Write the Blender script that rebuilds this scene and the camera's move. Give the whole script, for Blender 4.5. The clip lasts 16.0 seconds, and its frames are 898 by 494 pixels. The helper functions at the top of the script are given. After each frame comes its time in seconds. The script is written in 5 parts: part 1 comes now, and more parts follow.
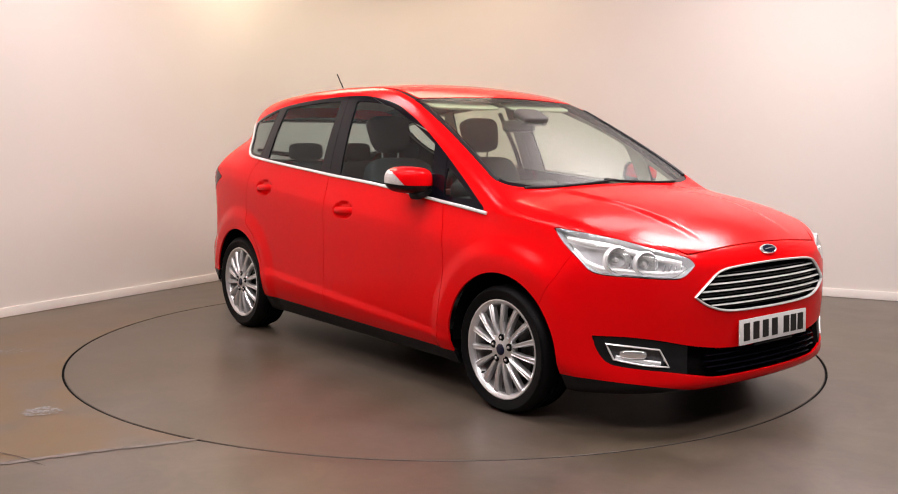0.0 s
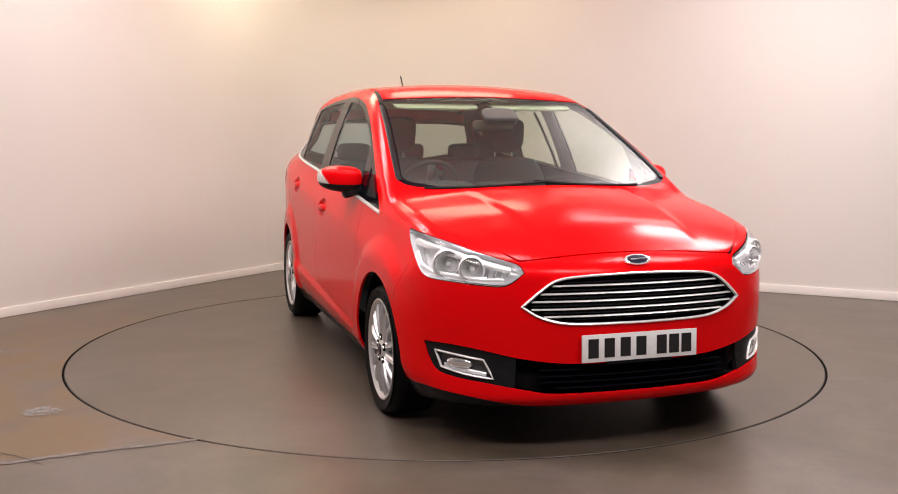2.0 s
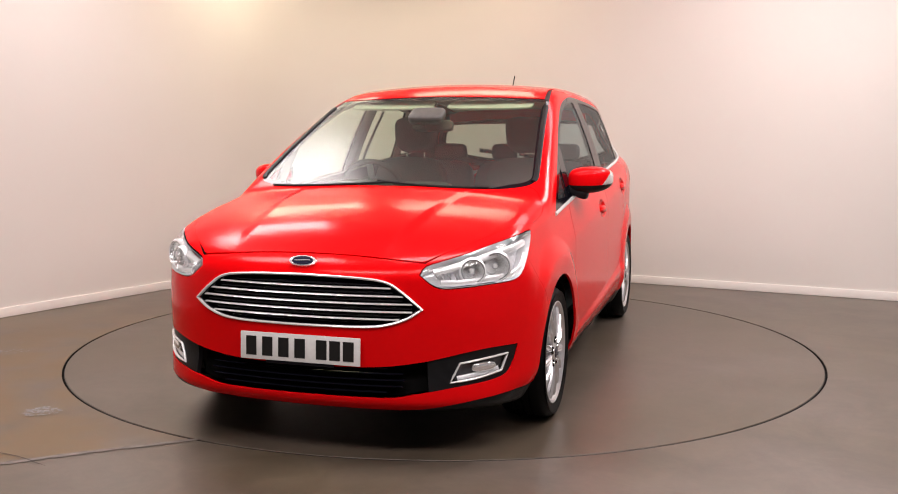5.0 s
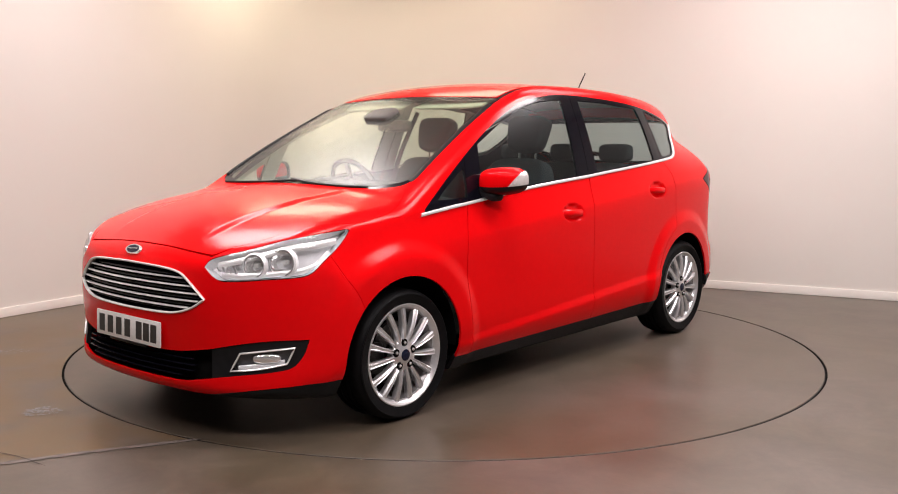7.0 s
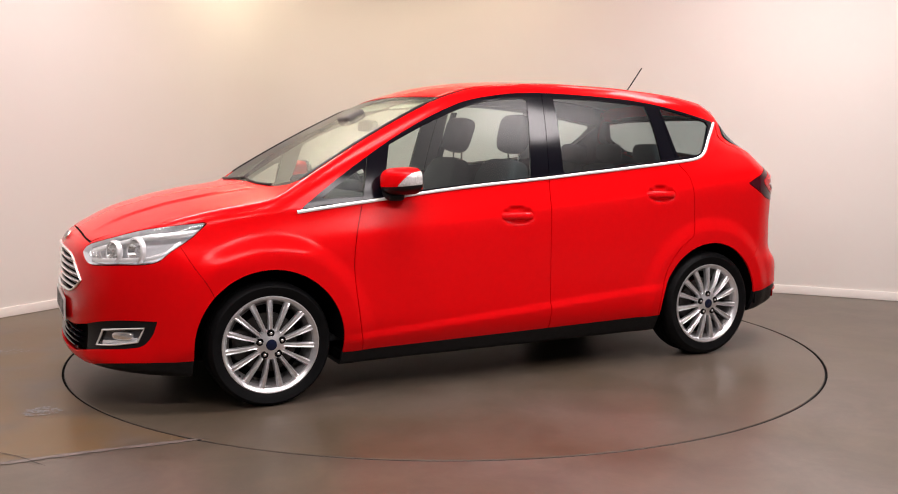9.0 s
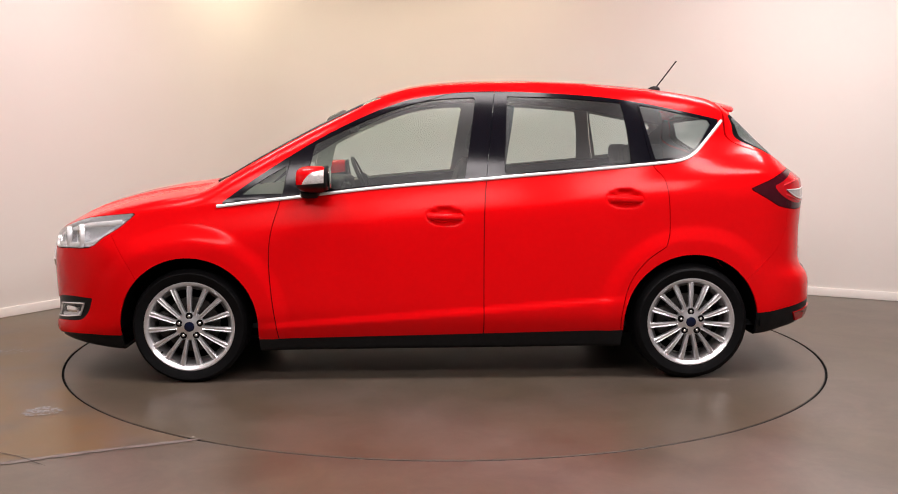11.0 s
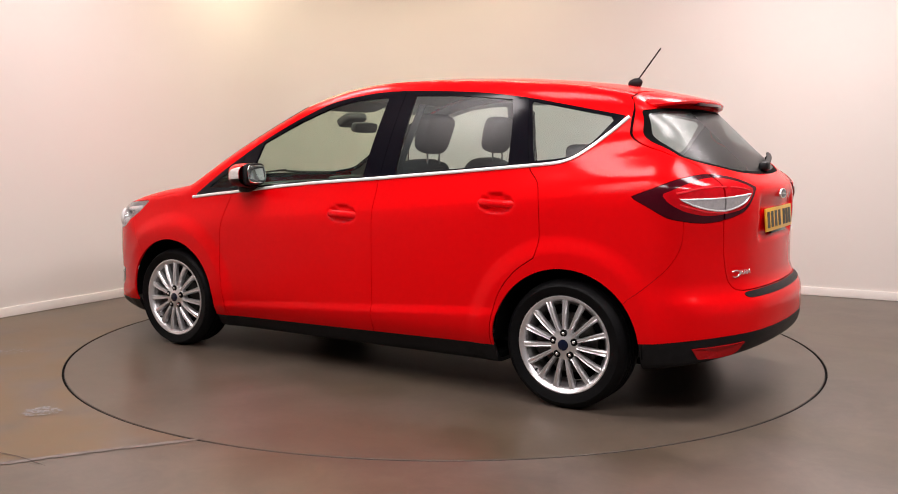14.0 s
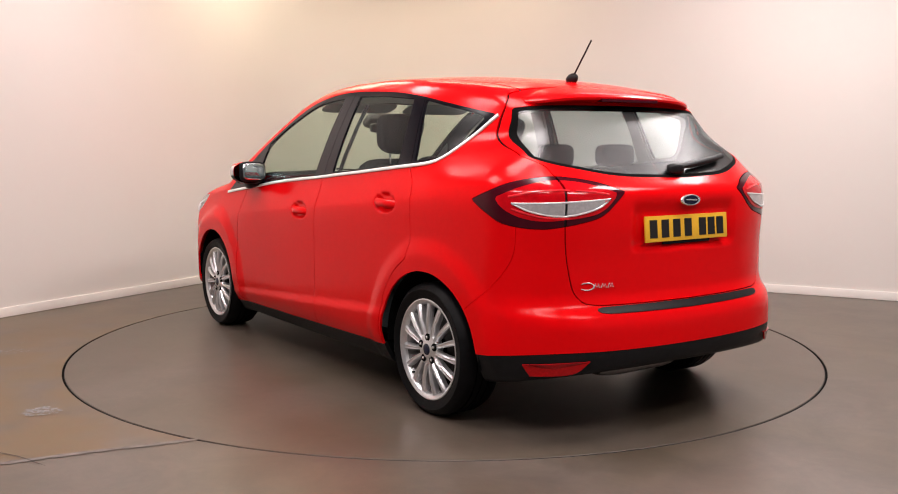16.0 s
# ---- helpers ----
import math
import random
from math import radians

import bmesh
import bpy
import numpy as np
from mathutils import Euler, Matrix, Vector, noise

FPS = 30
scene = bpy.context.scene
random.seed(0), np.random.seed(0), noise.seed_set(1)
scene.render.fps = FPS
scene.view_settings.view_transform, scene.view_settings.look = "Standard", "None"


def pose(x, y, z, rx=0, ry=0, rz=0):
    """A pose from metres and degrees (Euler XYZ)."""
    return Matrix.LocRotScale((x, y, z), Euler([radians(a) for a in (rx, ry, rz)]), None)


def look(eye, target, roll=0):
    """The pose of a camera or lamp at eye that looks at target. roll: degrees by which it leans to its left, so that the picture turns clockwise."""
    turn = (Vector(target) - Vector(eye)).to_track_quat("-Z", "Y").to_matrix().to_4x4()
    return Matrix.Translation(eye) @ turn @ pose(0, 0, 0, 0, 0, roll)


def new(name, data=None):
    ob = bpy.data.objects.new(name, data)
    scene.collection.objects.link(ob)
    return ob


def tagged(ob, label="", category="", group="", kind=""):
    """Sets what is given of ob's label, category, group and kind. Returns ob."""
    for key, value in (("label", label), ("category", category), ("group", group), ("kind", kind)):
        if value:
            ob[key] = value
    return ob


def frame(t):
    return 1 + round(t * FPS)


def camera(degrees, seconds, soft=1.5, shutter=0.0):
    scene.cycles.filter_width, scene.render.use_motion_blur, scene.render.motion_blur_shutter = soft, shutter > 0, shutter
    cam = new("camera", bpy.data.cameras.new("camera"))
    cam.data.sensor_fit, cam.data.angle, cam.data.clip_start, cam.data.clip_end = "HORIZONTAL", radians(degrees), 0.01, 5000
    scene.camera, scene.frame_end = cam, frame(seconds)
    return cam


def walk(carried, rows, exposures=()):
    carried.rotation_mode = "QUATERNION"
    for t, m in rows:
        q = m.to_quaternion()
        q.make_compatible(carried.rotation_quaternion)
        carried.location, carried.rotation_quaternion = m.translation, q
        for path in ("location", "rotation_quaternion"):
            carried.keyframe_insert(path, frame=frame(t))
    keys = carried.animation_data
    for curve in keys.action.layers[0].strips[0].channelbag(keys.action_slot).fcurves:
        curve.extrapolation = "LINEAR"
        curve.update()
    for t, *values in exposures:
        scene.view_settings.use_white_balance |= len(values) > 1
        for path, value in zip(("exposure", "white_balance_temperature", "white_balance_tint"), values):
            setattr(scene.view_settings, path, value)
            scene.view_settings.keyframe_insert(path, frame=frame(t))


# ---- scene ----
# ---- camera: stands still ----
cam = camera(50.83, 16.0, soft=1.0)
EYE = Vector((0.0235, -5.8805, 1.2584))
AHEAD = Vector((-math.sin(radians(0.017)) * math.cos(radians(6.327)), math.cos(radians(6.327)), -math.sin(radians(6.327))))
CAM = look(EYE, EYE + AHEAD, 0.145)
walk(cam, [(0, CAM), (16, CAM)])

# ---- light: a white room lit by ceiling panels and one warm wall lamp ----
ROOM_H = 3.3
PANEL_SIZE = (1.30, 0.70)
COOL, WARM = (1.0, 0.912, 0.915), (1.0, 0.86, 0.64)
# ceiling panels: place, power, tint; the one near the corner glows warm
PANELS = [(-1.65, -4.2, 48, COOL), (0.10, -4.2, 50, COOL), (2.1, -4.2, 56, COOL), (-1.9, -1.7, 50, COOL), (0.10, -1.7, 52, COOL), (2.4, -1.7, 66, COOL),
          (-1.9, 0.5, 43, COOL), (2.6, 0.3, 70, COOL), (-1.60, 2.55, 30, WARM), (0.15, 2.30, 17, WARM), (1.9, 1.3, 14, COOL)]
scene.view_settings.exposure = 0.13
world = bpy.data.worlds.new("world")
scene.world = world
world.use_nodes = True
world.node_tree.nodes["Background"].inputs[0].default_value = (0.9, 0.85, 0.8, 1)
world.node_tree.nodes["Background"].inputs[1].default_value = 0.0


def area_lamp(name, place, target, size, power, tint):
    data = bpy.data.lights.new(name, "AREA")
    data.shape, data.size, data.size_y, data.energy, data.color = "RECTANGLE", size[0], size[1], power, tint
    ob = new(name, data)
    ob.matrix_world = look(place, target)
    return ob


# ---- materials ----
def material(name, colour, rough=0.5, metal=0.0, coat=0.0, vary=0.0, scale=8.0, bump=0.0, bump_scale=200.0, emit=None, rough_vary=0.0, second=None, spec=0.5):
    m = bpy.data.materials.new(name)
    m.use_nodes = True
    nt = m.node_tree
    b = nt.nodes["Principled BSDF"]
    b.inputs["Base Color"].default_value = (*colour, 1)
    b.inputs["Roughness"].default_value = rough
    b.inputs["Metallic"].default_value = metal
    b.inputs["Coat Weight"].default_value = coat
    b.inputs["Coat Roughness"].default_value = 0.04
    b.inputs["Specular IOR Level"].default_value = spec
    coords = nt.nodes.new("ShaderNodeTexCoord")
    if vary or rough_vary:
        n = nt.nodes.new("ShaderNodeTexNoise")
        n.inputs["Scale"].default_value, n.inputs["Detail"].default_value = scale, 8
        nt.links.new(coords.outputs["Object"], n.inputs["Vector"])
        if vary:
            r = nt.nodes.new("ShaderNodeValToRGB")
            r.color_ramp.elements[0].position, r.color_ramp.elements[1].position = 0.3, 0.7
            r.color_ramp.elements[0].color = (*(second or [c * (1 - vary) for c in colour]), 1)
            r.color_ramp.elements[1].color = (*colour, 1) if second else (*[min(1, c * (1 + vary)) for c in colour], 1)
            nt.links.new(n.outputs["Fac"], r.inputs["Fac"])
            nt.links.new(r.outputs["Color"], b.inputs["Base Color"])
        if rough_vary:
            mr = nt.nodes.new("ShaderNodeMapRange")
            mr.inputs["To Min"].default_value, mr.inputs["To Max"].default_value = rough - rough_vary, rough + rough_vary
            nt.links.new(n.outputs["Fac"], mr.inputs["Value"])
            nt.links.new(mr.outputs["Result"], b.inputs["Roughness"])
    if bump:
        n2 = nt.nodes.new("ShaderNodeTexNoise")
        n2.inputs["Scale"].default_value, n2.inputs["Detail"].default_value = bump_scale, 4
        nt.links.new(coords.outputs["Object"], n2.inputs["Vector"])
        bp = nt.nodes.new("ShaderNodeBump")
        bp.inputs["Strength"].default_value, bp.inputs["Distance"].default_value = bump, 0.002
        nt.links.new(n2.outputs["Fac"], bp.inputs["Height"])
        nt.links.new(bp.outputs["Normal"], b.inputs["Normal"])
    if emit:
        b.inputs["Emission Color"].default_value = (*emit[0], 1)
        b.inputs["Emission Strength"].default_value = emit[1]
    return m


def glass(name, tint, base=0.06, rough=0.0, rise=0.9):
    """Thin glazing: what lies behind, tinted, under a reflection that grows towards grazing view."""
    m = bpy.data.materials.new(name)
    m.use_nodes = True
    nt = m.node_tree
    nt.nodes.clear()
    out, mix = nt.nodes.new("ShaderNodeOutputMaterial"), nt.nodes.new("ShaderNodeMixShader")
    clear, gloss, edge = nt.nodes.new("ShaderNodeBsdfTransparent"), nt.nodes.new("ShaderNodeBsdfGlossy"), nt.nodes.new("ShaderNodeLayerWeight")
    power, level = nt.nodes.new("ShaderNodeMath"), nt.nodes.new("ShaderNodeMath")
    clear.inputs["Color"].default_value = (*tint, 1)
    gloss.inputs["Roughness"].default_value = rough
    edge.inputs["Blend"].default_value = 0.5
    power.operation, level.operation = "POWER", "MULTIPLY_ADD"
    power.inputs[1].default_value = 4.5
    level.inputs[1].default_value, level.inputs[2].default_value = rise, base
    for a, b in ((edge.outputs["Facing"], power.inputs[0]), (power.outputs[0], level.inputs[0]), (level.outputs[0], mix.inputs[0]), (clear.outputs[0], mix.inputs[1]), (gloss.outputs[0], mix.inputs[2]), (mix.outputs[0], out.inputs[0])):
        nt.links.new(a, b)
    return m


RED = material("red_paint", (0.74, 0.002, 0.004), 0.17, 0.0, 0.0, vary=0.02, scale=40, bump=0.005, bump_scale=900, spec=0.13)
TRIM = material("black_trim", (0.010, 0.010, 0.011), 0.42, bump=0.15, bump_scale=700, vary=0.2, scale=30, spec=0.16)
GLOSS_BLACK = material("gloss_black", (0.004, 0.004, 0.007), 0.12, spec=0.22)
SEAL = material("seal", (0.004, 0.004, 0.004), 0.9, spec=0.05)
CHROME = material("chrome", (0.95, 0.95, 0.94), 0.20, 0.75, vary=0.02, scale=60)
SATIN = material("satin_silver", (0.78, 0.78, 0.78), 0.28, 1.0)
ALLOY = material("alloy", (0.76, 0.76, 0.77), 0.30, 0.80, 0.0, vary=0.05, scale=50)
RUBBER = material("rubber", (0.0045, 0.0045, 0.005), 0.5, bump=0.3, bump_scale=300, vary=0.25, scale=25, spec=0.10)
BARREL = material("wheel_barrel", (0.30, 0.29, 0.29), 0.35, 0.7, vary=0.15, scale=40)
IRON = material("brake_iron", (0.06, 0.056, 0.052), 0.5, 0.6, vary=0.3, scale=60)
GLASS = glass("tinted_glass", (0.73, 0.83, 0.82), 0.04, 0.32, 0.40)
REAR_GLASS = glass("rear_glass", (0.50, 0.58, 0.59), 0.07, 0.30, 0.4)
SCREEN_GLASS = glass("windscreen_glass", (0.84, 0.92, 0.78), 0.145, 0.32, 0.20)
LENS = glass("lamp_lens", (0.96, 0.97, 0.98), 0.04)
REFLECTOR = material("lamp_reflector", (0.92, 0.92, 0.92), 0.14, 0.80, vary=0.06, scale=70)
LAMP_GREY = material("lamp_bezel", (0.90, 0.90, 0.91), 0.16, 0.25, vary=0.05, scale=50)
LAMP_DARK = material("lamp_shade_plastic", (0.10, 0.10, 0.11), 0.25, 0.3, vary=0.1, scale=60)
BULB = material("bulb_glass", (0.9, 0.9, 0.88), 0.05, 0.3, 1.0)
TAIL_RED = material("tail_lens", (0.52, 0.003, 0.008), 0.10, vary=0.12, scale=35, spec=0.35)
TAIL_TUBE = material("tail_tube", (0.80, 0.03, 0.04), 0.12, vary=0.1, scale=50, spec=0.6)
TAIL_DARK = material("tail_smoked", (0.050, 0.002, 0.007), 0.12, vary=0.1, scale=30, spec=0.35)
TAIL_CLEAR = material("tail_clear", (0.52, 0.50, 0.50), 0.14, 0.35, 0.5, vary=0.12, scale=60)
REFLECT_RED = material("reflector_lens", (0.36, 0.004, 0.006), 0.16, vary=0.15, scale=120, spec=0.3)
BRIGHT = material("bright_trim", (0.92, 0.92, 0.91), 0.22, 0.40, vary=0.02, scale=60)
# headliner, cabin plastic and seat cloth tinted cool to offset the bonnet's red bounce light
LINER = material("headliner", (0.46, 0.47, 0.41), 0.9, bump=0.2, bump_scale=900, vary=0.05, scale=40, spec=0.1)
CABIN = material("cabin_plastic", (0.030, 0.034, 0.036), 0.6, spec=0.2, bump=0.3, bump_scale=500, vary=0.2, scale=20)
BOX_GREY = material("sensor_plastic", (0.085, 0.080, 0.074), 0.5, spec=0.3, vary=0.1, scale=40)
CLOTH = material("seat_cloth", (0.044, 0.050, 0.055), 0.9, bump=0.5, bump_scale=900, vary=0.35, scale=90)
PLATE_WHITE = material("plate_white", (0.78, 0.78, 0.76), 0.3, vary=0.04, scale=60)
PLATE_YELLOW = material("plate_yellow", (0.80, 0.45, 0.03), 0.3, vary=0.04, scale=60)
INK = material("plate_ink", (0.01, 0.01, 0.01), 0.4)
BLUE = material("badge_blue", (0.004, 0.007, 0.026), 0.2, spec=0.4)
AMBER = material("indicator_lens", (0.75, 0.72, 0.70), 0.12, 0.3, 1.0, vary=0.3, scale=120)
MIRROR = material("mirror_glass", (0.70, 0.74, 0.73), 0.03, 1.0)
# for the unseen camera-side walls: dark, to weaken reflections and bounce light
DARK_WALL = material("unseen_dark_wall", (0.17, 0.17, 0.18), 0.85, vary=0.12, scale=3, bump=0.2, bump_scale=400)
WALL = material("wall_paint", (0.665, 0.632, 0.588), 0.75, vary=0.015, scale=1.2, bump=0.05, bump_scale=260)
CEILING = material("ceiling_paint", (0.62, 0.60, 0.56), 0.85, vary=0.02, scale=2)
SKIRT = material("skirting_paint", (0.80, 0.77, 0.72), 0.45, vary=0.02, scale=5)
LAMP_GLOW = material("panel_diffuser", (0.85, 0.85, 0.85), 0.7, vary=0.02, scale=3)
LAMP_BODY = material("lamp_housing", (0.7, 0.7, 0.7), 0.4)
# ---- the car's outer form: distances to side, top, front, rear and bottom, joined with rounded edges ----
def fair(points, blur=0.04, lo=-2.6, hi=2.6, step=0.004):
    """A smooth curve through (x, value) pairs, as a table for np.interp."""
    xs, ys = np.array(sorted(points)).T
    grid = np.arange(lo, hi, step)
    table = np.interp(grid, xs, ys)
    n = max(1, int(3 * blur / step))
    k = np.exp(-0.5 * (np.arange(-n, n + 1) * step / blur) ** 2)
    table = np.convolve(np.pad(table, n, mode="edge"), k / k.sum(), mode="valid")
    return grid, table


def smax(a, b, r):
    h = np.maximum(r - np.abs(a - b), 0)
    return np.maximum(a, b) + h * h / (4 * r)


def step(a, b, v):
    t = np.clip((v - a) / (b - a), 0, 1)
    return t * t * (3 - 2 * t)


HANDLES = ((-0.01, 0.873), (-0.955, 0.965))
HUB_X, HUB_Z, ARCH_R = 1.324, 0.307, {1: 0.359, -1: 0.369}
PLAN = fair([(-2.4, 0.60), (-2.05, 0.785), (-1.9, 0.815), (-1.6, 0.858), (-1.3, 0.878), (-0.9, 0.886), (0, 0.890), (0.9, 0.886), (1.2, 0.882), (1.6, 0.872), (1.85, 0.845), (2.2, 0.78)], 0.12)
ROOF = fair([(-2.4, 1.30), (-1.71, 1.475), (-1.6, 1.502), (-1.44, 1.538), (-1.28, 1.565), (-1.12, 1.583), (-0.8, 1.608), (-0.47, 1.619), (-0.15, 1.614), (0.02, 1.602), (0.18, 1.579),
             (0.33, 1.536), (0.42, 1.500), (0.51, 1.455), (0.68, 1.368), (0.85, 1.276), (1.02, 1.178), (1.25, 1.042), (1.35, 1.024), (1.52, 1.002), (1.7, 0.966), (1.87, 0.918), (2.0, 0.866), (2.1, 0.812), (2.2, 0.755), (2.5, 0.58)], 0.035)
CROWN = fair([(-2.4, 0.11), (-1.0, 0.095), (0.2, 0.10), (0.6, 0.085), (1.05, 0.07), (1.35, 0.085), (1.6, 0.095), (1.85, 0.105), (2.05, 0.125), (2.4, 0.13)], 0.08)
NOSE = fair([(0.0, 1.75), (0.15, 1.98), (0.18, 2.11), (0.21, 2.18), (0.24, 2.195), (0.30, 2.19), (0.36, 2.18), (0.45, 2.185), (0.55, 2.19), (0.65, 2.187), (0.72, 2.178), (0.78, 2.165), (0.84, 2.14), (1.0, 2.05), (2, 1.0)], 0.014, 0, 2)
TAIL = fair([(0.0, -1.9), (0.2, -2.08), (0.268, -2.14), (0.366, -2.163), (0.50, -2.16), (0.545, -2.145), (0.575, -2.112), (0.623, -2.095), (0.783, -2.092), (0.90, -2.100), (1.0, -2.098), (1.06, -2.088), (1.131, -1.996), (1.241, -1.872),
             (1.413, -1.69), (1.46, -1.64), (1.7, -1.38)], 0.014, 0, 2)
BOTTOM = fair([(-2.4, 0.35), (-2.05, 0.295), (-1.74, 0.222), (-1.4, 0.19), (-1.0, 0.165), (1.0, 0.15), (1.7, 0.16), (2.1, 0.18), (2.4, 0.185)], 0.08)


def belt(x):
    return 1.0475 - 0.0935 * x


def body(p):
    x, y, z = p[..., 0], np.abs(p[..., 1]), p[..., 2]
    dz = z - belt(x)
    up = np.maximum(dz, 0)
    # the door skin turns inwards above a crease through the handles
    lean = np.clip(0.5 * (dz + 0.165 + np.sqrt((dz + 0.165) ** 2 + 0.00008)), 0, 0.165) / 0.165
    crisp = 0.55 * step(1.15, 0.75, x) * step(-1.80, -1.30, x)
    inset = 0.055 * (crisp * lean + (1 - crisp) * step(-0.24, 0.03, dz)) + (0.30 - 0.035 * step(-0.5, 0.2, x)) * up + 0.24 * up**2
    inset = inset + 0.106 * np.clip((-x - 0.85) / 0.65, 0, 1.4) ** 2 * step(-0.12, 0.12, dz)
    # the front wing steps in above the arch, beside the headlight
    inset = inset + 0.006 * step(0.68, 0.79, z) * step(1.30, 1.55, x)
    inset = inset + 0.10 * step(0.45, 0.10, z) ** 2
    crease = 0.30 + (0.9 - x) * 0.074
    inset = inset - 0.014 * step(0.026, -0.022, z - crease) * step(1.1, 0.8, np.abs(x))
    for hub in (HUB_X, -HUB_X):
        r = np.hypot(x - hub, z - HUB_Z)
        inset = inset - 0.019 * step(0.53, 0.43, r)
    for hx, hz in HANDLES:
        e = ((x - hx) / 0.108) ** 2 + ((z - hz) / 0.052) ** 2
        inset = inset + 0.019 * step(1.0, 0.35, e)
    side = y - np.interp(x, *PLAN) + inset
    top = z - np.interp(x, *ROOF) + np.interp(x, *CROWN) * y**2
    top = top - 0.009 * step(0.455, 0.395, y + 0.10 * (x - 1.25)) * step(1.24, 1.32, x) * step(2.10, 1.9, x)
    front = x - np.interp(z, *NOSE) + 0.20 * y**2 + 0.74 * y**6
    rear = np.interp(z, *TAIL) - x + 0.19 * y**2 + 0.52 * y**6
    rear = rear + 0.020 * step(0.345, 0.285, y) * step(0.785, 0.830, z) * step(1.03, 0.95, z)
    under = np.interp(x, *BOTTOM) - z
    f = smax(side, top, 0.066)
    f = smax(f, front, 0.05)
    f = smax(f, rear, 0.07)
    return smax(f, under, 0.03)


def body_normal(p):
    h, g = 0.004, np.empty(p.shape)
    for i in range(3):
        d = np.zeros(3)
        d[i] = h
        g[..., i] = body(p + d) - body(p - d)
    return g / np.linalg.norm(g, axis=-1, keepdims=True)


# ---- surface mesh of the body, panels cut from it ----
def body_surface():
    """The left half of the body as points, normals and triangles, found along rays from an axis inside it."""
    x0, x1, zc = -1.45, 1.55, 0.62
    mid = np.linspace(x0, x1, 216)
    fan = np.radians(np.linspace(0, 90, 62)[1:])
    phi = np.radians(np.linspace(-90, 90, 201))
    ux = np.r_[np.full(len(fan), x0), mid, np.full(len(fan), x1)]
    al = np.r_[-fan[::-1], np.zeros(len(mid)), fan]
    o = np.stack(np.broadcast_arrays(ux[:, None], 0.0, zc + 0 * phi[None]), -1).astype(float)
    d = np.stack([np.sin(al)[:, None] + 0 * phi[None], np.cos(al)[:, None] * np.cos(phi)[None], np.cos(al)[:, None] * np.sin(phi)[None]], -1)
    lo, hi = np.zeros(o.shape[:2]), np.full(o.shape[:2], 2.0)
    for _ in range(34):
        m = (lo + hi) / 2
        inside = body(o + m[..., None] * d) < 0
        lo, hi = np.where(inside, m, lo), np.where(inside, hi, m)
    p = o + lo[..., None] * d
    p[:, (0, -1), 1] = 0
    p[(0, -1), :, 1] = 0
    n = body_normal(p)
    a, b = p.shape[:2]
    i = np.arange(a * b).reshape(a, b)
    q = [i[:-1, :-1], i[1:, :-1], i[1:, 1:], i[:-1, 1:]]
    t = np.r_[np.stack([q[0], q[1], q[2]], -1).reshape(-1, 3), np.stack([q[0], q[2], q[3]], -1).reshape(-1, 3)]
    p, n = p.reshape(-1, 3), n.reshape(-1, 3)
    area = np.linalg.norm(np.cross(p[t[:, 1]] - p[t[:, 0]], p[t[:, 2]] - p[t[:, 0]]), axis=1)
    t = t[area > 1e-9]
    g = np.cross(p[t[:, 1]] - p[t[:, 0]], p[t[:, 2]] - p[t[:, 0]])
    if (g * n[t[:, 0]]).sum() < 0:
        t = t[:, ::-1]
    return p, n, t


def split(mesh, d):
    """Cuts a mesh along d = 0: the piece where d < 0, and the rest."""
    p, n, t = mesh
    d = np.where(np.abs(d) < 1e-6, 1e-6, d)
    neg = d < 0
    s = neg[t].sum(1)
    cut = t[(s == 1) | (s == 2)]
    lone_neg = neg[cut].sum(1) == 1
    which = np.argmax(neg[cut] == lone_neg[:, None], axis=1)
    a, b, c = (cut[np.arange(len(cut)), (which + k) % 3] for k in range(3))
    edges = np.sort(np.r_[np.c_[a, b], np.c_[a, c]], axis=1)
    uniq, inv = np.unique(edges, axis=0, return_inverse=True)
    inv = inv.reshape(-1)
    if len(uniq):
        w = d[uniq[:, 0]] / (d[uniq[:, 0]] - d[uniq[:, 1]])
        p2 = p[uniq[:, 0]] + w[:, None] * (p[uniq[:, 1]] - p[uniq[:, 0]])
        n2 = n[uniq[:, 0]] + w[:, None] * (n[uniq[:, 1]] - n[uniq[:, 0]])
        p2[np.abs(p2[:, 1]) < 1e-5, 1] = 0
    else:
        p2, n2 = np.zeros((0, 3)), np.zeros((0, 3))
    i1, i2 = inv[: len(a)] + len(p), inv[len(a):] + len(p)
    tip = np.c_[a, i1, i2]
    rest = np.r_[np.c_[i1, b, c], np.c_[i1, c, i2]]
    ln2 = np.r_[lone_neg, lone_neg]
    inside = np.r_[t[s == 3], tip[lone_neg], rest[~ln2]]
    outside = np.r_[t[s == 0], tip[~lone_neg], rest[ln2]]
    P, N = np.r_[p, p2], np.r_[n, n2]
    return tidy(P, N, inside), tidy(P, N, outside)


def tidy(p, n, t):
    used, inv = np.unique(t, return_inverse=True)
    n = n[used]
    return p[used], n / np.maximum(np.linalg.norm(n, axis=1, keepdims=True), 1e-9), inv.reshape(-1, 3)


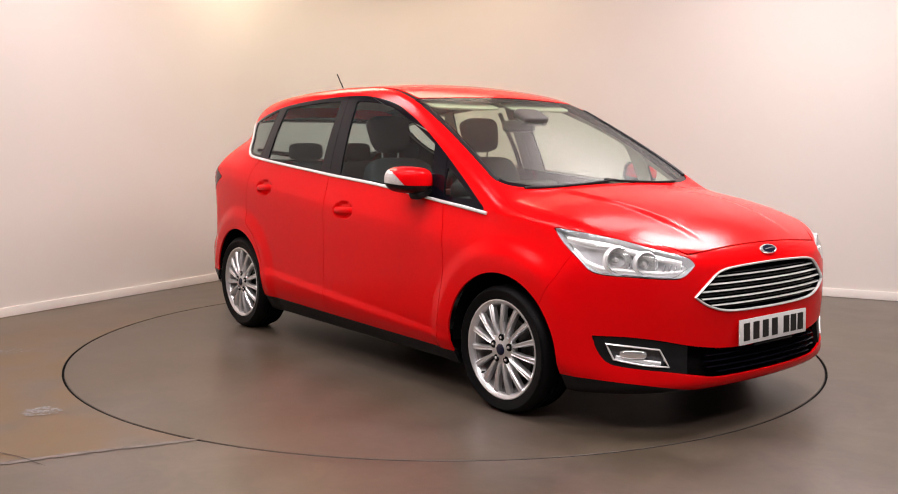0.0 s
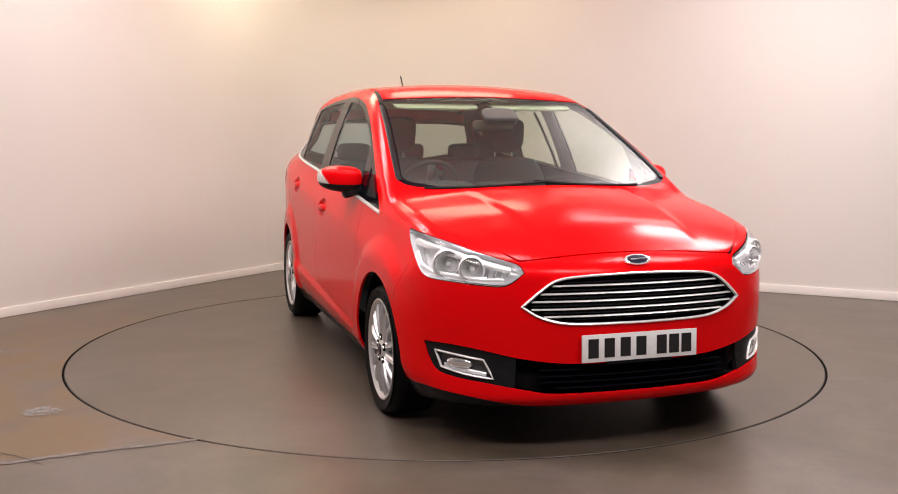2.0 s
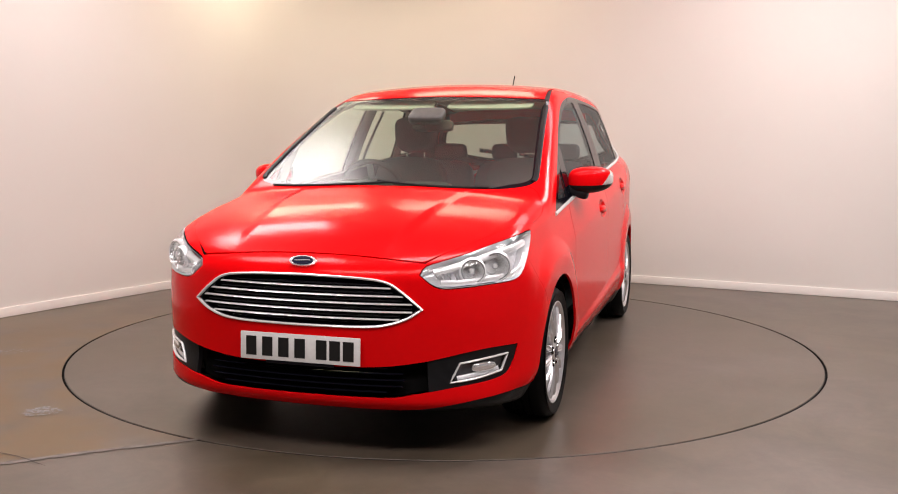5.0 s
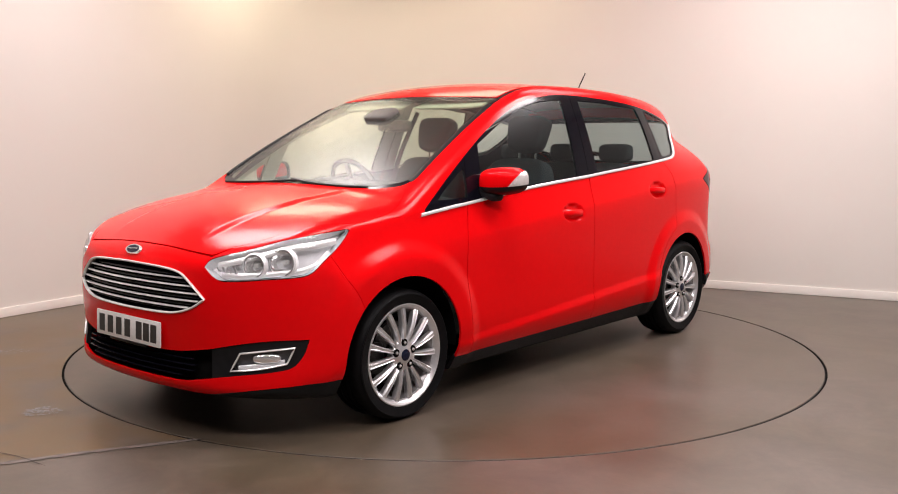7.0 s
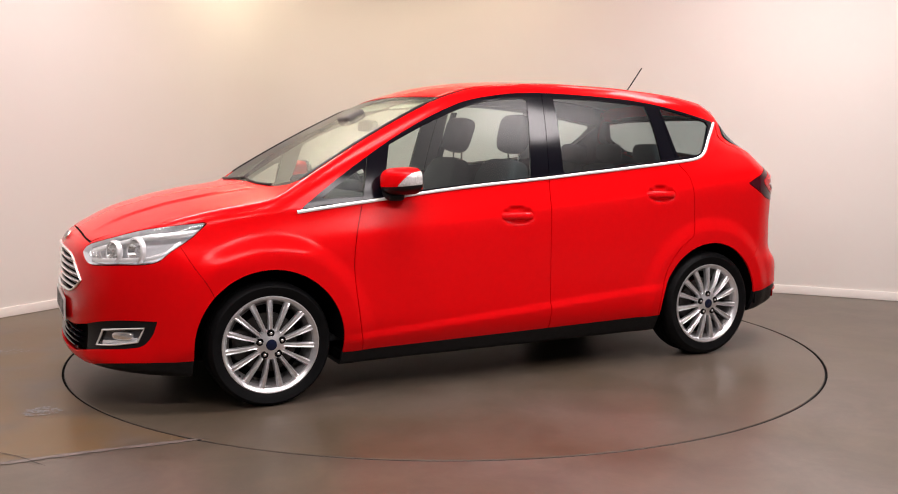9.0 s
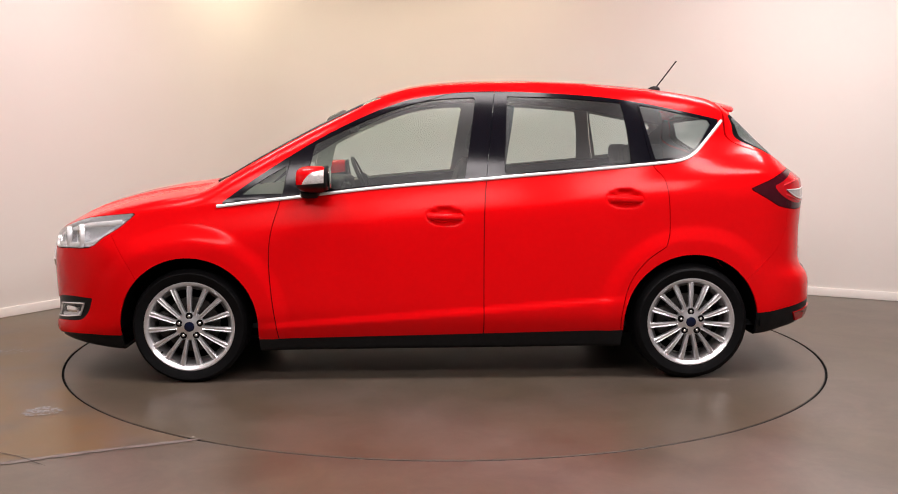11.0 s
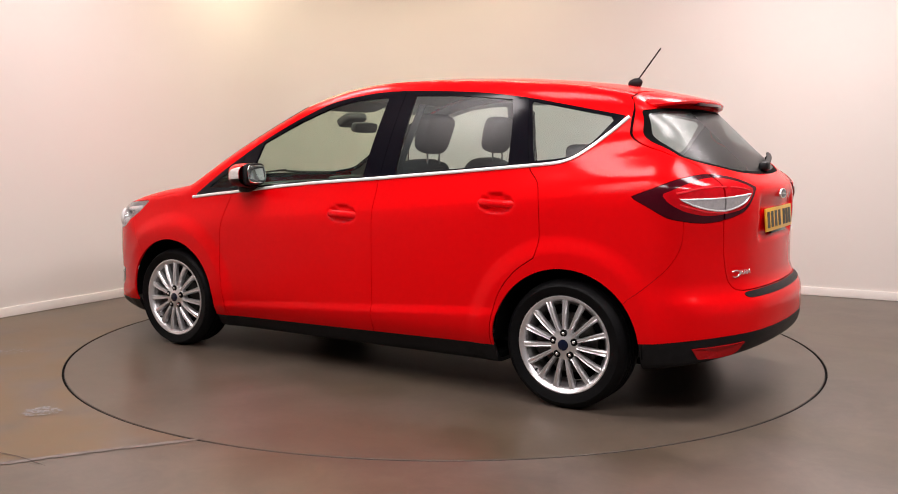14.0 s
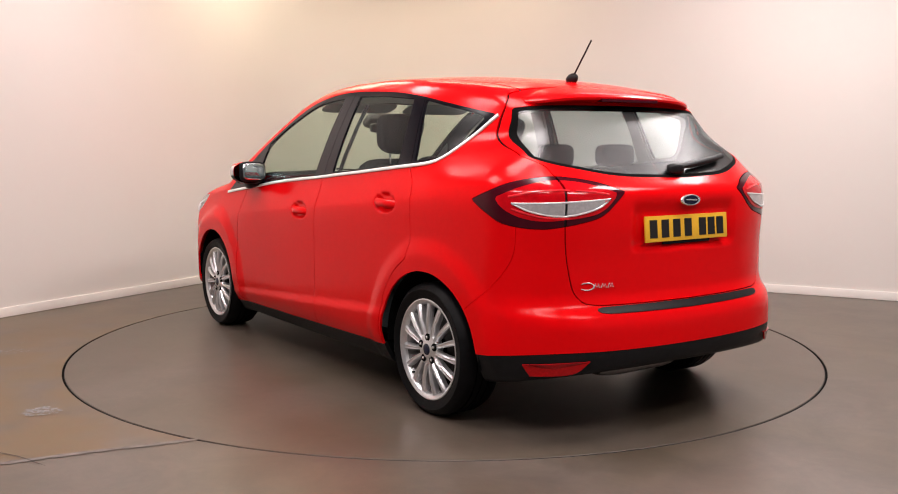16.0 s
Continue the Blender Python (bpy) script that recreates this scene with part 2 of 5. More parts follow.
def outline(points, rounds=3, corner=42):
    """A closed outline through the points, rounded except at sharp corners."""
    p = np.array(points, float)
    sharp = np.zeros(len(p), bool)
    for i in range(len(p)):
        u, v = p[i] - p[i - 1], p[(i + 1) % len(p)] - p[i]
        sharp[i] = abs(math.degrees(math.atan2(u[0] * v[1] - u[1] * v[0], u @ v))) > corner
    out = []
    for i in range(len(p)):
        p0, p1, p2, p3 = p[i - 1], p[i], p[(i + 1) % len(p)], p[(i + 2) % len(p)]
        m1 = (p2 - p1) if sharp[i] else (p2 - p0) / 2
        m2 = (p2 - p1) if sharp[(i + 1) % len(p)] else (p3 - p1) / 2
        lim = np.linalg.norm(p2 - p1)
        m1, m2 = (m * min(1, 1.3 * lim / max(np.linalg.norm(m), 1e-9)) for m in (m1, m2))
        for s in np.linspace(0, 1, 7)[:-1]:
            out.append((2 * s**3 - 3 * s**2 + 1) * p1 + (s**3 - 2 * s**2 + s) * m1 + (3 * s**2 - 2 * s**3) * p2 + (s**3 - s**2) * m2)
    return np.array(out)


def distance(q, poly):
    """Signed distance of 2D points to a closed outline, negative inside."""
    best, odd = np.full(len(q), 9.0), np.zeros(len(q), bool)
    for a, b in zip(poly, np.roll(poly, -1, axis=0)):
        ab = b - a
        w = np.clip(((q - a) @ ab) / max(ab @ ab, 1e-12), 0, 1)
        best = np.minimum(best, np.hypot(*(q - a - w[:, None] * ab).T))
        if a[1] != b[1]:
            odd ^= ((a[1] > q[:, 1]) != (b[1] > q[:, 1])) & (q[:, 0] < (b[0] - a[0]) * (q[:, 1] - a[1]) / (b[1] - a[1]) + a[0])
    return np.where(odd, -best, best)


SIDE = lambda p: p[:, [0, 2]]
PLANVIEW = lambda p: p[:, [0, 1]]
FRONT = lambda p: p[:, [1, 2]]
QUARTER = lambda p: np.c_[p[:, 1] - p[:, 0], p[:, 2]]      # seen from the front corner
REARQ = lambda p: np.c_[p[:, 1] + p[:, 0], p[:, 2]]        # seen from the rear corner


def mesh_object(name, verts, faces, mat, parent=None, label="", normals=None, smooth=True):
    me = bpy.data.meshes.new(name)
    me.from_pydata([tuple(v) for v in np.asarray(verts, float)], [], [tuple(int(i) for i in f) for f in faces])
    me.materials.append(mat)
    me.polygons.foreach_set("use_smooth", [smooth] * len(me.polygons))
    me.update()
    if normals is not None:
        me.normals_split_custom_set_from_vertices([tuple(v) for v in normals])
    ob = new(name, me)
    if parent:
        ob.parent = parent
    if label:
        tagged(ob, label)
    return ob


def shell(mesh, lift=0.0, depth=0.0, mirror="both", hem=True):
    """Points, normals and triangles of a panel: lifted off the surface, hemmed inwards by depth; left, right or both halves joined."""
    p, n, t = mesh
    p = p + lift * n
    P, N, T = [p], [n], [t]
    if depth:
        e = np.sort(np.r_[t[:, [0, 1]], t[:, [1, 2]], t[:, [2, 0]]], axis=1)
        raw = np.r_[t[:, [0, 1]], t[:, [1, 2]], t[:, [2, 0]]]
        _, idx, cnt = np.unique(e, axis=0, return_index=True, return_counts=True)
        rim = raw[idx[cnt == 1]]
        rim = rim[~((np.abs(p[rim[:, 0], 1]) < 1e-4) & (np.abs(p[rim[:, 1], 1]) < 1e-4))]
        a, b = rim[:, 0], rim[:, 1]
        out = np.cross(p[b] - p[a], n[a])
        out /= np.maximum(np.linalg.norm(out, axis=1, keepdims=True), 1e-9)
        k = len(p)
        m = len(a)
        quad = np.r_[p[a], p[b], p[b] - depth * n[b], p[a] - depth * n[a]]
        P.append(quad), N.append(np.r_[out, out, out, out])
        i = np.arange(m) + k
        T.append(np.r_[np.c_[i + m, i, i + 3 * m], np.c_[i + m, i + 3 * m, i + 2 * m]])
    P, N, T = np.concatenate(P), np.concatenate(N), np.concatenate(T)
    flip = np.array([1, -1, 1.0])
    if mirror == "left":
        return P, N, T
    if mirror == "right":
        return P * flip, N * flip, T[:, ::-1]
    return np.r_[P, P * flip], np.r_[N, N * flip], np.r_[T, T[:, ::-1] + len(P)]


def islands(mesh, least=3e-5):
    """The connected pieces of a mesh, without crumbs."""
    p, n, t = mesh
    lab = np.arange(len(p))
    while True:
        low = lab[t].min(1)
        nxt = lab.copy()
        for k in range(3):
            np.minimum.at(nxt, t[:, k], low)
        nxt = nxt[nxt]
        if (nxt == lab).all():
            break
        lab = nxt
    area = 0.5 * np.linalg.norm(np.cross(p[t[:, 1]] - p[t[:, 0]], p[t[:, 2]] - p[t[:, 0]]), axis=1)
    return [tidy(p, n, t[lab[t[:, 0]] == k]) for k in np.unique(lab[t[:, 0]]) if area[lab[t[:, 0]] == k].sum() > least]


def panel(name, mesh, mat, parent, lift=0.0, depth=0.014, label="", sides=False, apart=False):
    """A part cut from the body: one piece across the middle, or one on each side."""
    made = []
    if apart:
        for piece in islands(mesh):
            made += panel(name, piece, mat, parent, lift, depth, label, sides)
        return made
    for mirror in (("left", "right") if sides else ("both",)):
        P, N, T = shell(mesh, lift, depth, mirror)
        made.append(mesh_object(name, P, T, mat, parent, label, N))
    return made


def part(name, bm, mat, parent, label="", smooth=True, angle=40):
    """A bmesh as one mesh object under a thing or part."""
    me = bpy.data.meshes.new(name)
    bmesh.ops.recalc_face_normals(bm, faces=bm.faces)
    for e in bm.edges:
        e.smooth = len(e.link_faces) == 2 and e.calc_face_angle(0) < radians(angle)
    for f in bm.faces:
        f.smooth = smooth
    bm.to_mesh(me)
    bm.free()
    me.materials.append(mat)
    ob = new(name, me)
    ob.parent = parent
    if label:
        tagged(ob, label)
    return ob


def box_bm(size, centre=(0, 0, 0), bevel=0.0, segments=2, rot=None, bm=None, taper=None):
    own = bmesh.new()
    bmesh.ops.create_cube(own, size=1)
    for v in own.verts:
        v.co = Vector((v.co.x * size[0], v.co.y * size[1], v.co.z * size[2]))
        if taper and v.co.z > 0:
            v.co.x *= taper[0]
            v.co.y *= taper[1]
    if bevel:
        bmesh.ops.bevel(own, geom=own.edges[:], offset=bevel, segments=segments, profile=0.6, affect="EDGES")
    own.transform(Matrix.Translation(centre) @ (rot or Matrix.Identity(4)))
    return join(bm, own)


def join(bm, own):
    if bm is None:
        return own
    me = bpy.data.meshes.new("tmp")
    own.to_mesh(me)
    own.free()
    bm.from_mesh(me)
    bpy.data.meshes.remove(me)
    return bm


def lathe_bm(profile, n=64, axis="y", bm=None, centre=(0, 0, 0), closed=False):
    """Turns (radius, along) pairs about an axis."""
    own = bmesh.new()
    rings = []
    for k in range(n):
        a = 2 * math.pi * k / n
        c, s = math.cos(a), math.sin(a)
        rings.append([own.verts.new((r * c, h, r * s) if axis == "y" else (r * c, r * s, h) if axis == "z" else (h, r * c, r * s)) for r, h in profile])
    m = len(profile)
    for k in range(n):
        A, B = rings[k], rings[(k + 1) % n]
        for i in range(m if closed else m - 1):
            j = (i + 1) % m
            own.faces.new((A[i], A[j], B[j], B[i]))
    bmesh.ops.remove_doubles(own, verts=own.verts, dist=1e-5)
    own.transform(Matrix.Translation(centre))
    return join(bm, own)


def sweep_bm(path, section, ups, closed=False, bm=None):
    """Sweeps a 2D section (across, up) along a path; ups: the up direction at each point."""
    own = bmesh.new()
    path = [Vector(p) for p in path]
    n = len(path)
    rings = []
    for i in range(n):
        nxt, prv = (path[(i + 1) % n], path[i - 1]) if closed else (path[min(i + 1, n - 1)], path[max(i - 1, 0)])
        tan = (nxt - prv).normalized()
        up = Vector(ups[i])
        across = tan.cross(up).normalized()
        up = across.cross(tan).normalized()
        rings.append([own.verts.new(path[i] + across * a + up * b) for a, b in section])
    m = len(section)
    for i in range(n if closed else n - 1):
        A, B = rings[i], rings[(i + 1) % n]
        for k in range(m):
            own.faces.new((A[k], A[(k + 1) % m], B[(k + 1) % m], B[k]))
    if not closed:
        own.faces.new(rings[0])
        own.faces.new(rings[-1][::-1])
    return join(bm, own)


def ring_section(w, h, n=10):
    return [(w / 2 * math.cos(2 * math.pi * k / n), h / 2 * math.sin(2 * math.pi * k / n)) for k in range(n)]


def on_body(pts, way):
    """Drops points onto the body along a way (from outside inwards)."""
    o = np.array(pts, float)
    w = np.array(way, float)
    w /= np.linalg.norm(w)
    s = np.arange(0, 2.6, 0.01)
    f = body(o[:, None] + s[None, :, None] * w)
    i = np.argmax(f < 0, axis=1)
    lo, hi = s[np.maximum(i - 1, 0)], s[i]
    for _ in range(20):
        m = (lo + hi) / 2
        ins = body(o + m[:, None] * w) < 0
        lo, hi = np.where(ins, lo, m), np.where(ins, m, hi)
    p = o + lo[:, None] * w
    return p, body_normal(p)


# ---- the room ----
CORNER, ALONG_L, ALONG_R = Vector((-1.263, 4.042, 0)), Vector((0.510, 0.860, 0)), Vector((0.896, -0.445, 0))
END_L, END_R = CORNER - 11.2 * ALONG_L, CORNER + 8.6 * ALONG_R
FAR = END_R - 11.2 * ALONG_L
DISC_R, GAP = 2.2425, 0.015


def wall_between(name, a, b, thick=0.18, label="", mat=None):
    """A wall whose inner face runs from a to b, with a skirting board before it."""
    along = (b - a).normalized()
    out = along.cross(Vector((0, 0, 1)))
    mid_in = (CORNER + END_L + END_R + FAR) / 4
    if (a - mid_in).dot(out) < 0:
        out = -out
    n = (b - a).length
    rot = Matrix((along, out, (0, 0, 1))).transposed().to_4x4()
    ob = part(name, box_bm((n + 2 * thick, thick, ROOM_H + 0.1), (a + b) / 2 + out * thick / 2 + Vector((0, 0, ROOM_H / 2 - 0.05)), rot=rot), mat or WALL, None)
    tagged(ob, label or "plain cream-painted wall of the photo studio", "wall", kind="structure")
    board = part("baseboard", box_bm((n - 0.03, 0.014, 0.070), (a + b) / 2 - out * 0.009 + Vector((0, 0, 0.036)), 0.004, rot=rot), SKIRT, None)
    tagged(board, "low cream skirting board along the wall", "skirting", kind="structure")


def floor_material(name, spot=True, low=(0.094, 0.072, 0.047, 1), high=(0.128, 0.103, 0.088, 1)):
    m = material(name, (0.25, 0.20, 0.185), 0.30, vary=0.10, scale=1.6, bump=0.06, bump_scale=120, spec=0.48)
    nt = m.node_tree
    b = nt.nodes["Principled BSDF"]
    co = nt.nodes["Texture Coordinate"]
    fine, broad = nt.nodes.new("ShaderNodeTexNoise"), nt.nodes.new("ShaderNodeTexNoise")
    fine.inputs["Scale"].default_value, fine.inputs["Detail"].default_value = 26, 10
    broad.inputs["Scale"].default_value, broad.inputs["Detail"].default_value = 0.9, 5
    for k in (fine, broad):
        nt.links.new(co.outputs["Object"], k.inputs["Vector"])
    ramp = nt.nodes.new("ShaderNodeValToRGB")
    ramp.color_ramp.elements[0].position, ramp.color_ramp.elements[1].position = 0.35, 0.68
    ramp.color_ramp.elements[0].color, ramp.color_ramp.elements[1].color = low, high
    nt.links.new(broad.outputs["Fac"], ramp.inputs["Fac"])
    mix = nt.nodes.new("ShaderNodeMix")
    mix.data_type, mix.blend_type = "RGBA", "MULTIPLY"
    mix.inputs["Factor"].default_value = 0.22
    nt.links.new(ramp.outputs["Color"], mix.inputs["A"])
    nt.links.new(fine.outputs["Fac"], mix.inputs["B"])
    last = mix.outputs["Result"]
    # blotches of wear and old spills
    blotch, level, wear = nt.nodes.new("ShaderNodeTexNoise"), nt.nodes.new("ShaderNodeMapRange"), nt.nodes.new("ShaderNodeMix")
    blotch.inputs["Scale"].default_value, blotch.inputs["Detail"].default_value, blotch.inputs["Roughness"].default_value, blotch.inputs["Distortion"].default_value = 3.4, 9, 0.68, 0.6
    nt.links.new(co.outputs["Object"], blotch.inputs["Vector"])
    level.inputs["From Min"].default_value, level.inputs["From Max"].default_value = 0.36, 0.62
    level.inputs["To Min"].default_value, level.inputs["To Max"].default_value = 0.76 if spot else 0.86, 1.08
    nt.links.new(blotch.outputs["Fac"], level.inputs["Value"])
    wear.data_type, wear.blend_type = "RGBA", "MULTIPLY"
    wear.inputs["Factor"].default_value = 1.0
    nt.links.new(last, wear.inputs["A"])
    nt.links.new(level.outputs["Result"], wear.inputs["B"])
    last = wear.outputs["Result"]
    if spot:
        # brown worn patch of old sealant by the doorway side of the floor
        sep = nt.nodes.new("ShaderNodeSeparateXYZ")
        nt.links.new(co.outputs["Object"], sep.inputs[0])
        away = nt.nodes.new("ShaderNodeMath")
        away.operation = "MULTIPLY_ADD"
        away.inputs[1].default_value, away.inputs[2].default_value = -0.464, 0.0
        nt.links.new(sep.outputs["X"], away.inputs[0])
        line = nt.nodes.new("ShaderNodeMath")
        line.operation = "ADD"
        nt.links.new(sep.outputs["Y"], line.inputs[0])
        nt.links.new(away.outputs[0], line.inputs[1])
        edge = nt.nodes.new("ShaderNodeMapRange")
        edge.inputs["From Min"].default_value, edge.inputs["From Max"].default_value = -1.50, -1.44
        nt.links.new(line.outputs[0], edge.inputs["Value"])
        left = nt.nodes.new("ShaderNodeMapRange")
        left.inputs["From Min"].default_value, left.inputs["From Max"].default_value = -0.4, -1.6
        nt.links.new(sep.outputs["X"], left.inputs["Value"])
        back = nt.nodes.new("ShaderNodeMapRange")
        back.inputs["From Min"].default_value, back.inputs["From Max"].default_value = 1.6, -0.2
        nt.links.new(sep.outputs["Y"], back.inputs["Value"])
        blot = nt.nodes.new("ShaderNodeTexNoise")
        blot.inputs["Scale"].default_value, blot.inputs["Detail"].default_value = 2.3, 9
        nt.links.new(co.outputs["Object"], blot.inputs["Vector"])
        br = nt.nodes.new("ShaderNodeMapRange")
        br.inputs["From Min"].default_value, br.inputs["From Max"].default_value = 0.30, 0.52
        nt.links.new(blot.outputs["Fac"], br.inputs["Value"])
        fac = br.outputs["Result"]
        for other in (edge, left, back):
            mul = nt.nodes.new("ShaderNodeMath")
            mul.operation = "MULTIPLY"
            nt.links.new(fac, mul.inputs[0])
            nt.links.new(other.outputs["Result"], mul.inputs[1])
            fac = mul.outputs[0]
        stain = nt.nodes.new("ShaderNodeMix")
        stain.data_type = "RGBA"
        stain.inputs["B"].default_value = (0.122, 0.074, 0.030, 1)
        nt.links.new(fac, stain.inputs["Factor"])
        nt.links.new(last, stain.inputs["A"])
        last = stain.outputs["Result"]
    nt.links.new(last, b.inputs["Base Color"])
    rr = nt.nodes.new("ShaderNodeMapRange")
    rr.inputs["To Min"].default_value, rr.inputs["To Max"].default_value = 0.26, 0.44
    nt.links.new(broad.outputs["Fac"], rr.inputs["Value"])
    nt.links.new(rr.outputs["Result"], b.inputs["Roughness"])
    return m


FLOOR = floor_material("floor_paint")
DISC = floor_material("turntable_paint", False, (0.082, 0.062, 0.040, 1), (0.116, 0.092, 0.075, 1))
CHIP = material("bare_concrete_chip", (0.235, 0.225, 0.22), 0.6, vary=0.35, scale=60, bump=0.4, bump_scale=90)


def build_room():
    wall_between("wall_west", END_L, CORNER)
    wall_between("wall_north", CORNER, END_R)
    # these two stay out of view, darkened to deepen shadows and weaken reflections
    wall_between("wall_east", END_R, FAR, label="unseen wall on the camera side of the studio, dark to cut bounce light", mat=DARK_WALL)
    wall_between("wall_south", FAR, END_L, label="unseen wall on the camera side of the studio, dark to cut bounce light", mat=DARK_WALL)
    # the walls meet in a wide plastered cove
    inward = (ALONG_R - ALONG_L).normalized()
    reach = 0.95
    a, b = CORNER - ALONG_L * reach, CORNER + ALONG_R * reach
    pts = [(1 - s) ** 2 * a + 2 * s * (1 - s) * CORNER + s * s * b for s in np.linspace(0, 1, 25).tolist()]
    for name, z0, z1, off, mat in (("wall_cove", -0.05, ROOM_H + 0.05, 0.004, WALL), ("baseboard", 0.001, 0.071, 0.018, SKIRT)):
        bm = bmesh.new()
        cols = [[bm.verts.new((*(p + inward * o).xy, z)) for o, z in ((lift, z0), (lift, z1), (lift - 0.012, z1), (lift - 0.012, z0))] for lift, p in zip([off * math.sin(math.pi * k / 24) + (0.0006 if z1 > 1 else 0.016) for k in range(25)], pts)]
        for A, B in zip(cols, cols[1:]):
            for k in range(4):
                bm.faces.new((A[k], A[(k + 1) % 4], B[(k + 1) % 4], B[k]))
        tagged(part(name, bm, mat, None), "smooth rounded corner of the cream wall" if z1 > 1 else "low cream skirting board in the rounded corner", "wall" if z1 > 1 else "skirting", kind="structure")
    centre = (CORNER + END_L + END_R + FAR) / 4
    bm = bmesh.new()
    n = 180
    inner = [bm.verts.new(((DISC_R + GAP / 2) * math.cos(2 * math.pi * k / n), (DISC_R + GAP / 2) * math.sin(2 * math.pi * k / n), 0)) for k in range(n)]
    lower = [bm.verts.new((v.co.x, v.co.y, -0.05)) for v in inner]
    outer = [bm.verts.new((15 * math.cos(2 * math.pi * k / n), 15 * math.sin(2 * math.pi * k / n), 0)) for k in range(n)]
    for k in range(n):
        j = (k + 1) % n
        bm.faces.new((inner[k], inner[j], outer[j], outer[k]))
        bm.faces.new((lower[k], lower[j], inner[j], inner[k]))
    tagged(part("floor", bm, FLOOR, None), "worn grey-brown painted concrete floor", "floor", kind="structure")
    # black ring added in the gap, which otherwise shows lit walls
    lining = part("turntable_gap", lathe_bm([(DISC_R - GAP / 2 + 0.004, -0.003), (DISC_R + GAP / 2 - 0.0005, -0.003), (DISC_R + GAP / 2 - 0.0005, -0.045), (DISC_R - GAP / 2 + 0.004, -0.045)], 180, "z", closed=True), SEAL, None)
    tagged(lining, "black ring filling the gap round the turntable, for its shade", "floor seal", kind="structure")
    pit = part("turntable_pit", lathe_bm([(0.0, -0.06), (DISC_R + 0.1, -0.06)], 96, "z"), SEAL, None)
    tagged(pit, "dark gap under the edge of the turntable", "floor gap", kind="structure")
    tagged(part("ceiling", box_bm((26, 26, 0.12), (centre.x, centre.y, ROOM_H + 0.06)), CEILING, None), "plain white ceiling of the photo studio", "ceiling", kind="structure")
    # chips in the floor paint
    rng = random.Random(5)
    for cx, cy, sx, sy, count in ((-1.875, -1.575, 0.085, 0.085, 70), (-2.62, -0.30, 0.12, 0.06, 22)):
        bm = bmesh.new()
        for _ in range(count):
            a, r = rng.uniform(0, 6.28), rng.random() ** 0.6
            px, py, s = cx + sx * r * math.cos(a), cy + sy * r * math.sin(a), rng.uniform(0.004, 0.016)
            ring = [bm.verts.new((px + s * rng.uniform(0.6, 1.3) * math.cos(k), py + s * rng.uniform(0.5, 1.0) * math.sin(k), 0.0022 + rng.random() * 0.001)) for k in (0, 1.05, 2.1, 3.14, 4.2, 5.2)]
            bm.faces.new(ring)
        tagged(part("floor_chip", bm, CHIP, None, smooth=False), "pale chipped patch in the floor paint", "floor damage", kind="structure")


def build_lights():
    w, d = PANEL_SIZE
    for x, y, power, tint in PANELS:
        box = new("ceiling_light")
        box.location = (x, y, ROOM_H)
        tagged(box, "warm white ceiling light panel, switched on" if tint == WARM else "flat white ceiling light panel, switched on", "ceiling light", group="ceiling lights")
        for sx, sy, bw, bd in ((0, d / 2 + 0.015, w + 0.06, 0.03), (0, -d / 2 - 0.015, w + 0.06, 0.03), (w / 2 + 0.015, 0, 0.03, d), (-w / 2 - 0.015, 0, 0.03, d)):
            part("housing", box_bm((bw, bd, 0.05), (sx, sy, -0.027), 0.003, 1), LAMP_BODY, box)
        part("diffuser", box_bm((w - 0.01, d - 0.01, 0.012), (0, 0, -0.012), 0.002), LAMP_GLOW, box)
        area_lamp("panel_light", (x, y, ROOM_H - 0.03), (x, y, 0), (w, d), power, tint)


build_room()
build_lights()

CRACK = material("crack_dirt", (0.045, 0.036, 0.03), 0.8)
SCUFF = material("pale_scuff", (0.122, 0.100, 0.088), 0.5, vary=0.4, scale=14)
for name, a, b, w, mat, label in (("floor_crack", (-1.86, -2.12), (-1.545, -2.31), 0.005, CRACK, "thin dark crack in the floor paint"), ("floor_scuff", (-1.95, -2.39), (-0.98, -1.945), 0.045, SCUFF, "long pale scuff mark across the floor")):
    va, vb = Vector((*a, 0.0024)), Vector((*b, 0.0024))
    side = (vb - va).cross(Vector((0, 0, 1))).normalized()
    rng = random.Random(3)
    bm = bmesh.new()
    rows_ = []
    for s in np.linspace(0, 1, 40).tolist():
        c, h = va.lerp(vb, s) + side * 0.006 * math.sin(7 * s + 1), w * (0.3 + 0.7 * rng.random()) * min(1, 6 * s, 6 * (1 - s)) / 2 + 0.0006
        rows_.append([bm.verts.new(c + side * h), bm.verts.new(c - side * h)])
    for A, B in zip(rows_, rows_[1:]):
        bm.faces.new((A[0], A[1], B[1], B[0]))
    tagged(part(name, bm, mat, None, smooth=False), label, "floor damage", kind="structure")

turntable = part("turntable", lathe_bm([(0.0, 0.0), (DISC_R - GAP / 2 - 0.002, 0.0), (DISC_R - GAP / 2, -0.002), (DISC_R - GAP / 2, -0.05), (0.0, -0.05)], 180, "z"), DISC, None)
tagged(turntable, "large round turntable painted like the floor", "turntable")
STEEL = material("dark_steel", (0.03, 0.03, 0.03), 0.5, 0.6)
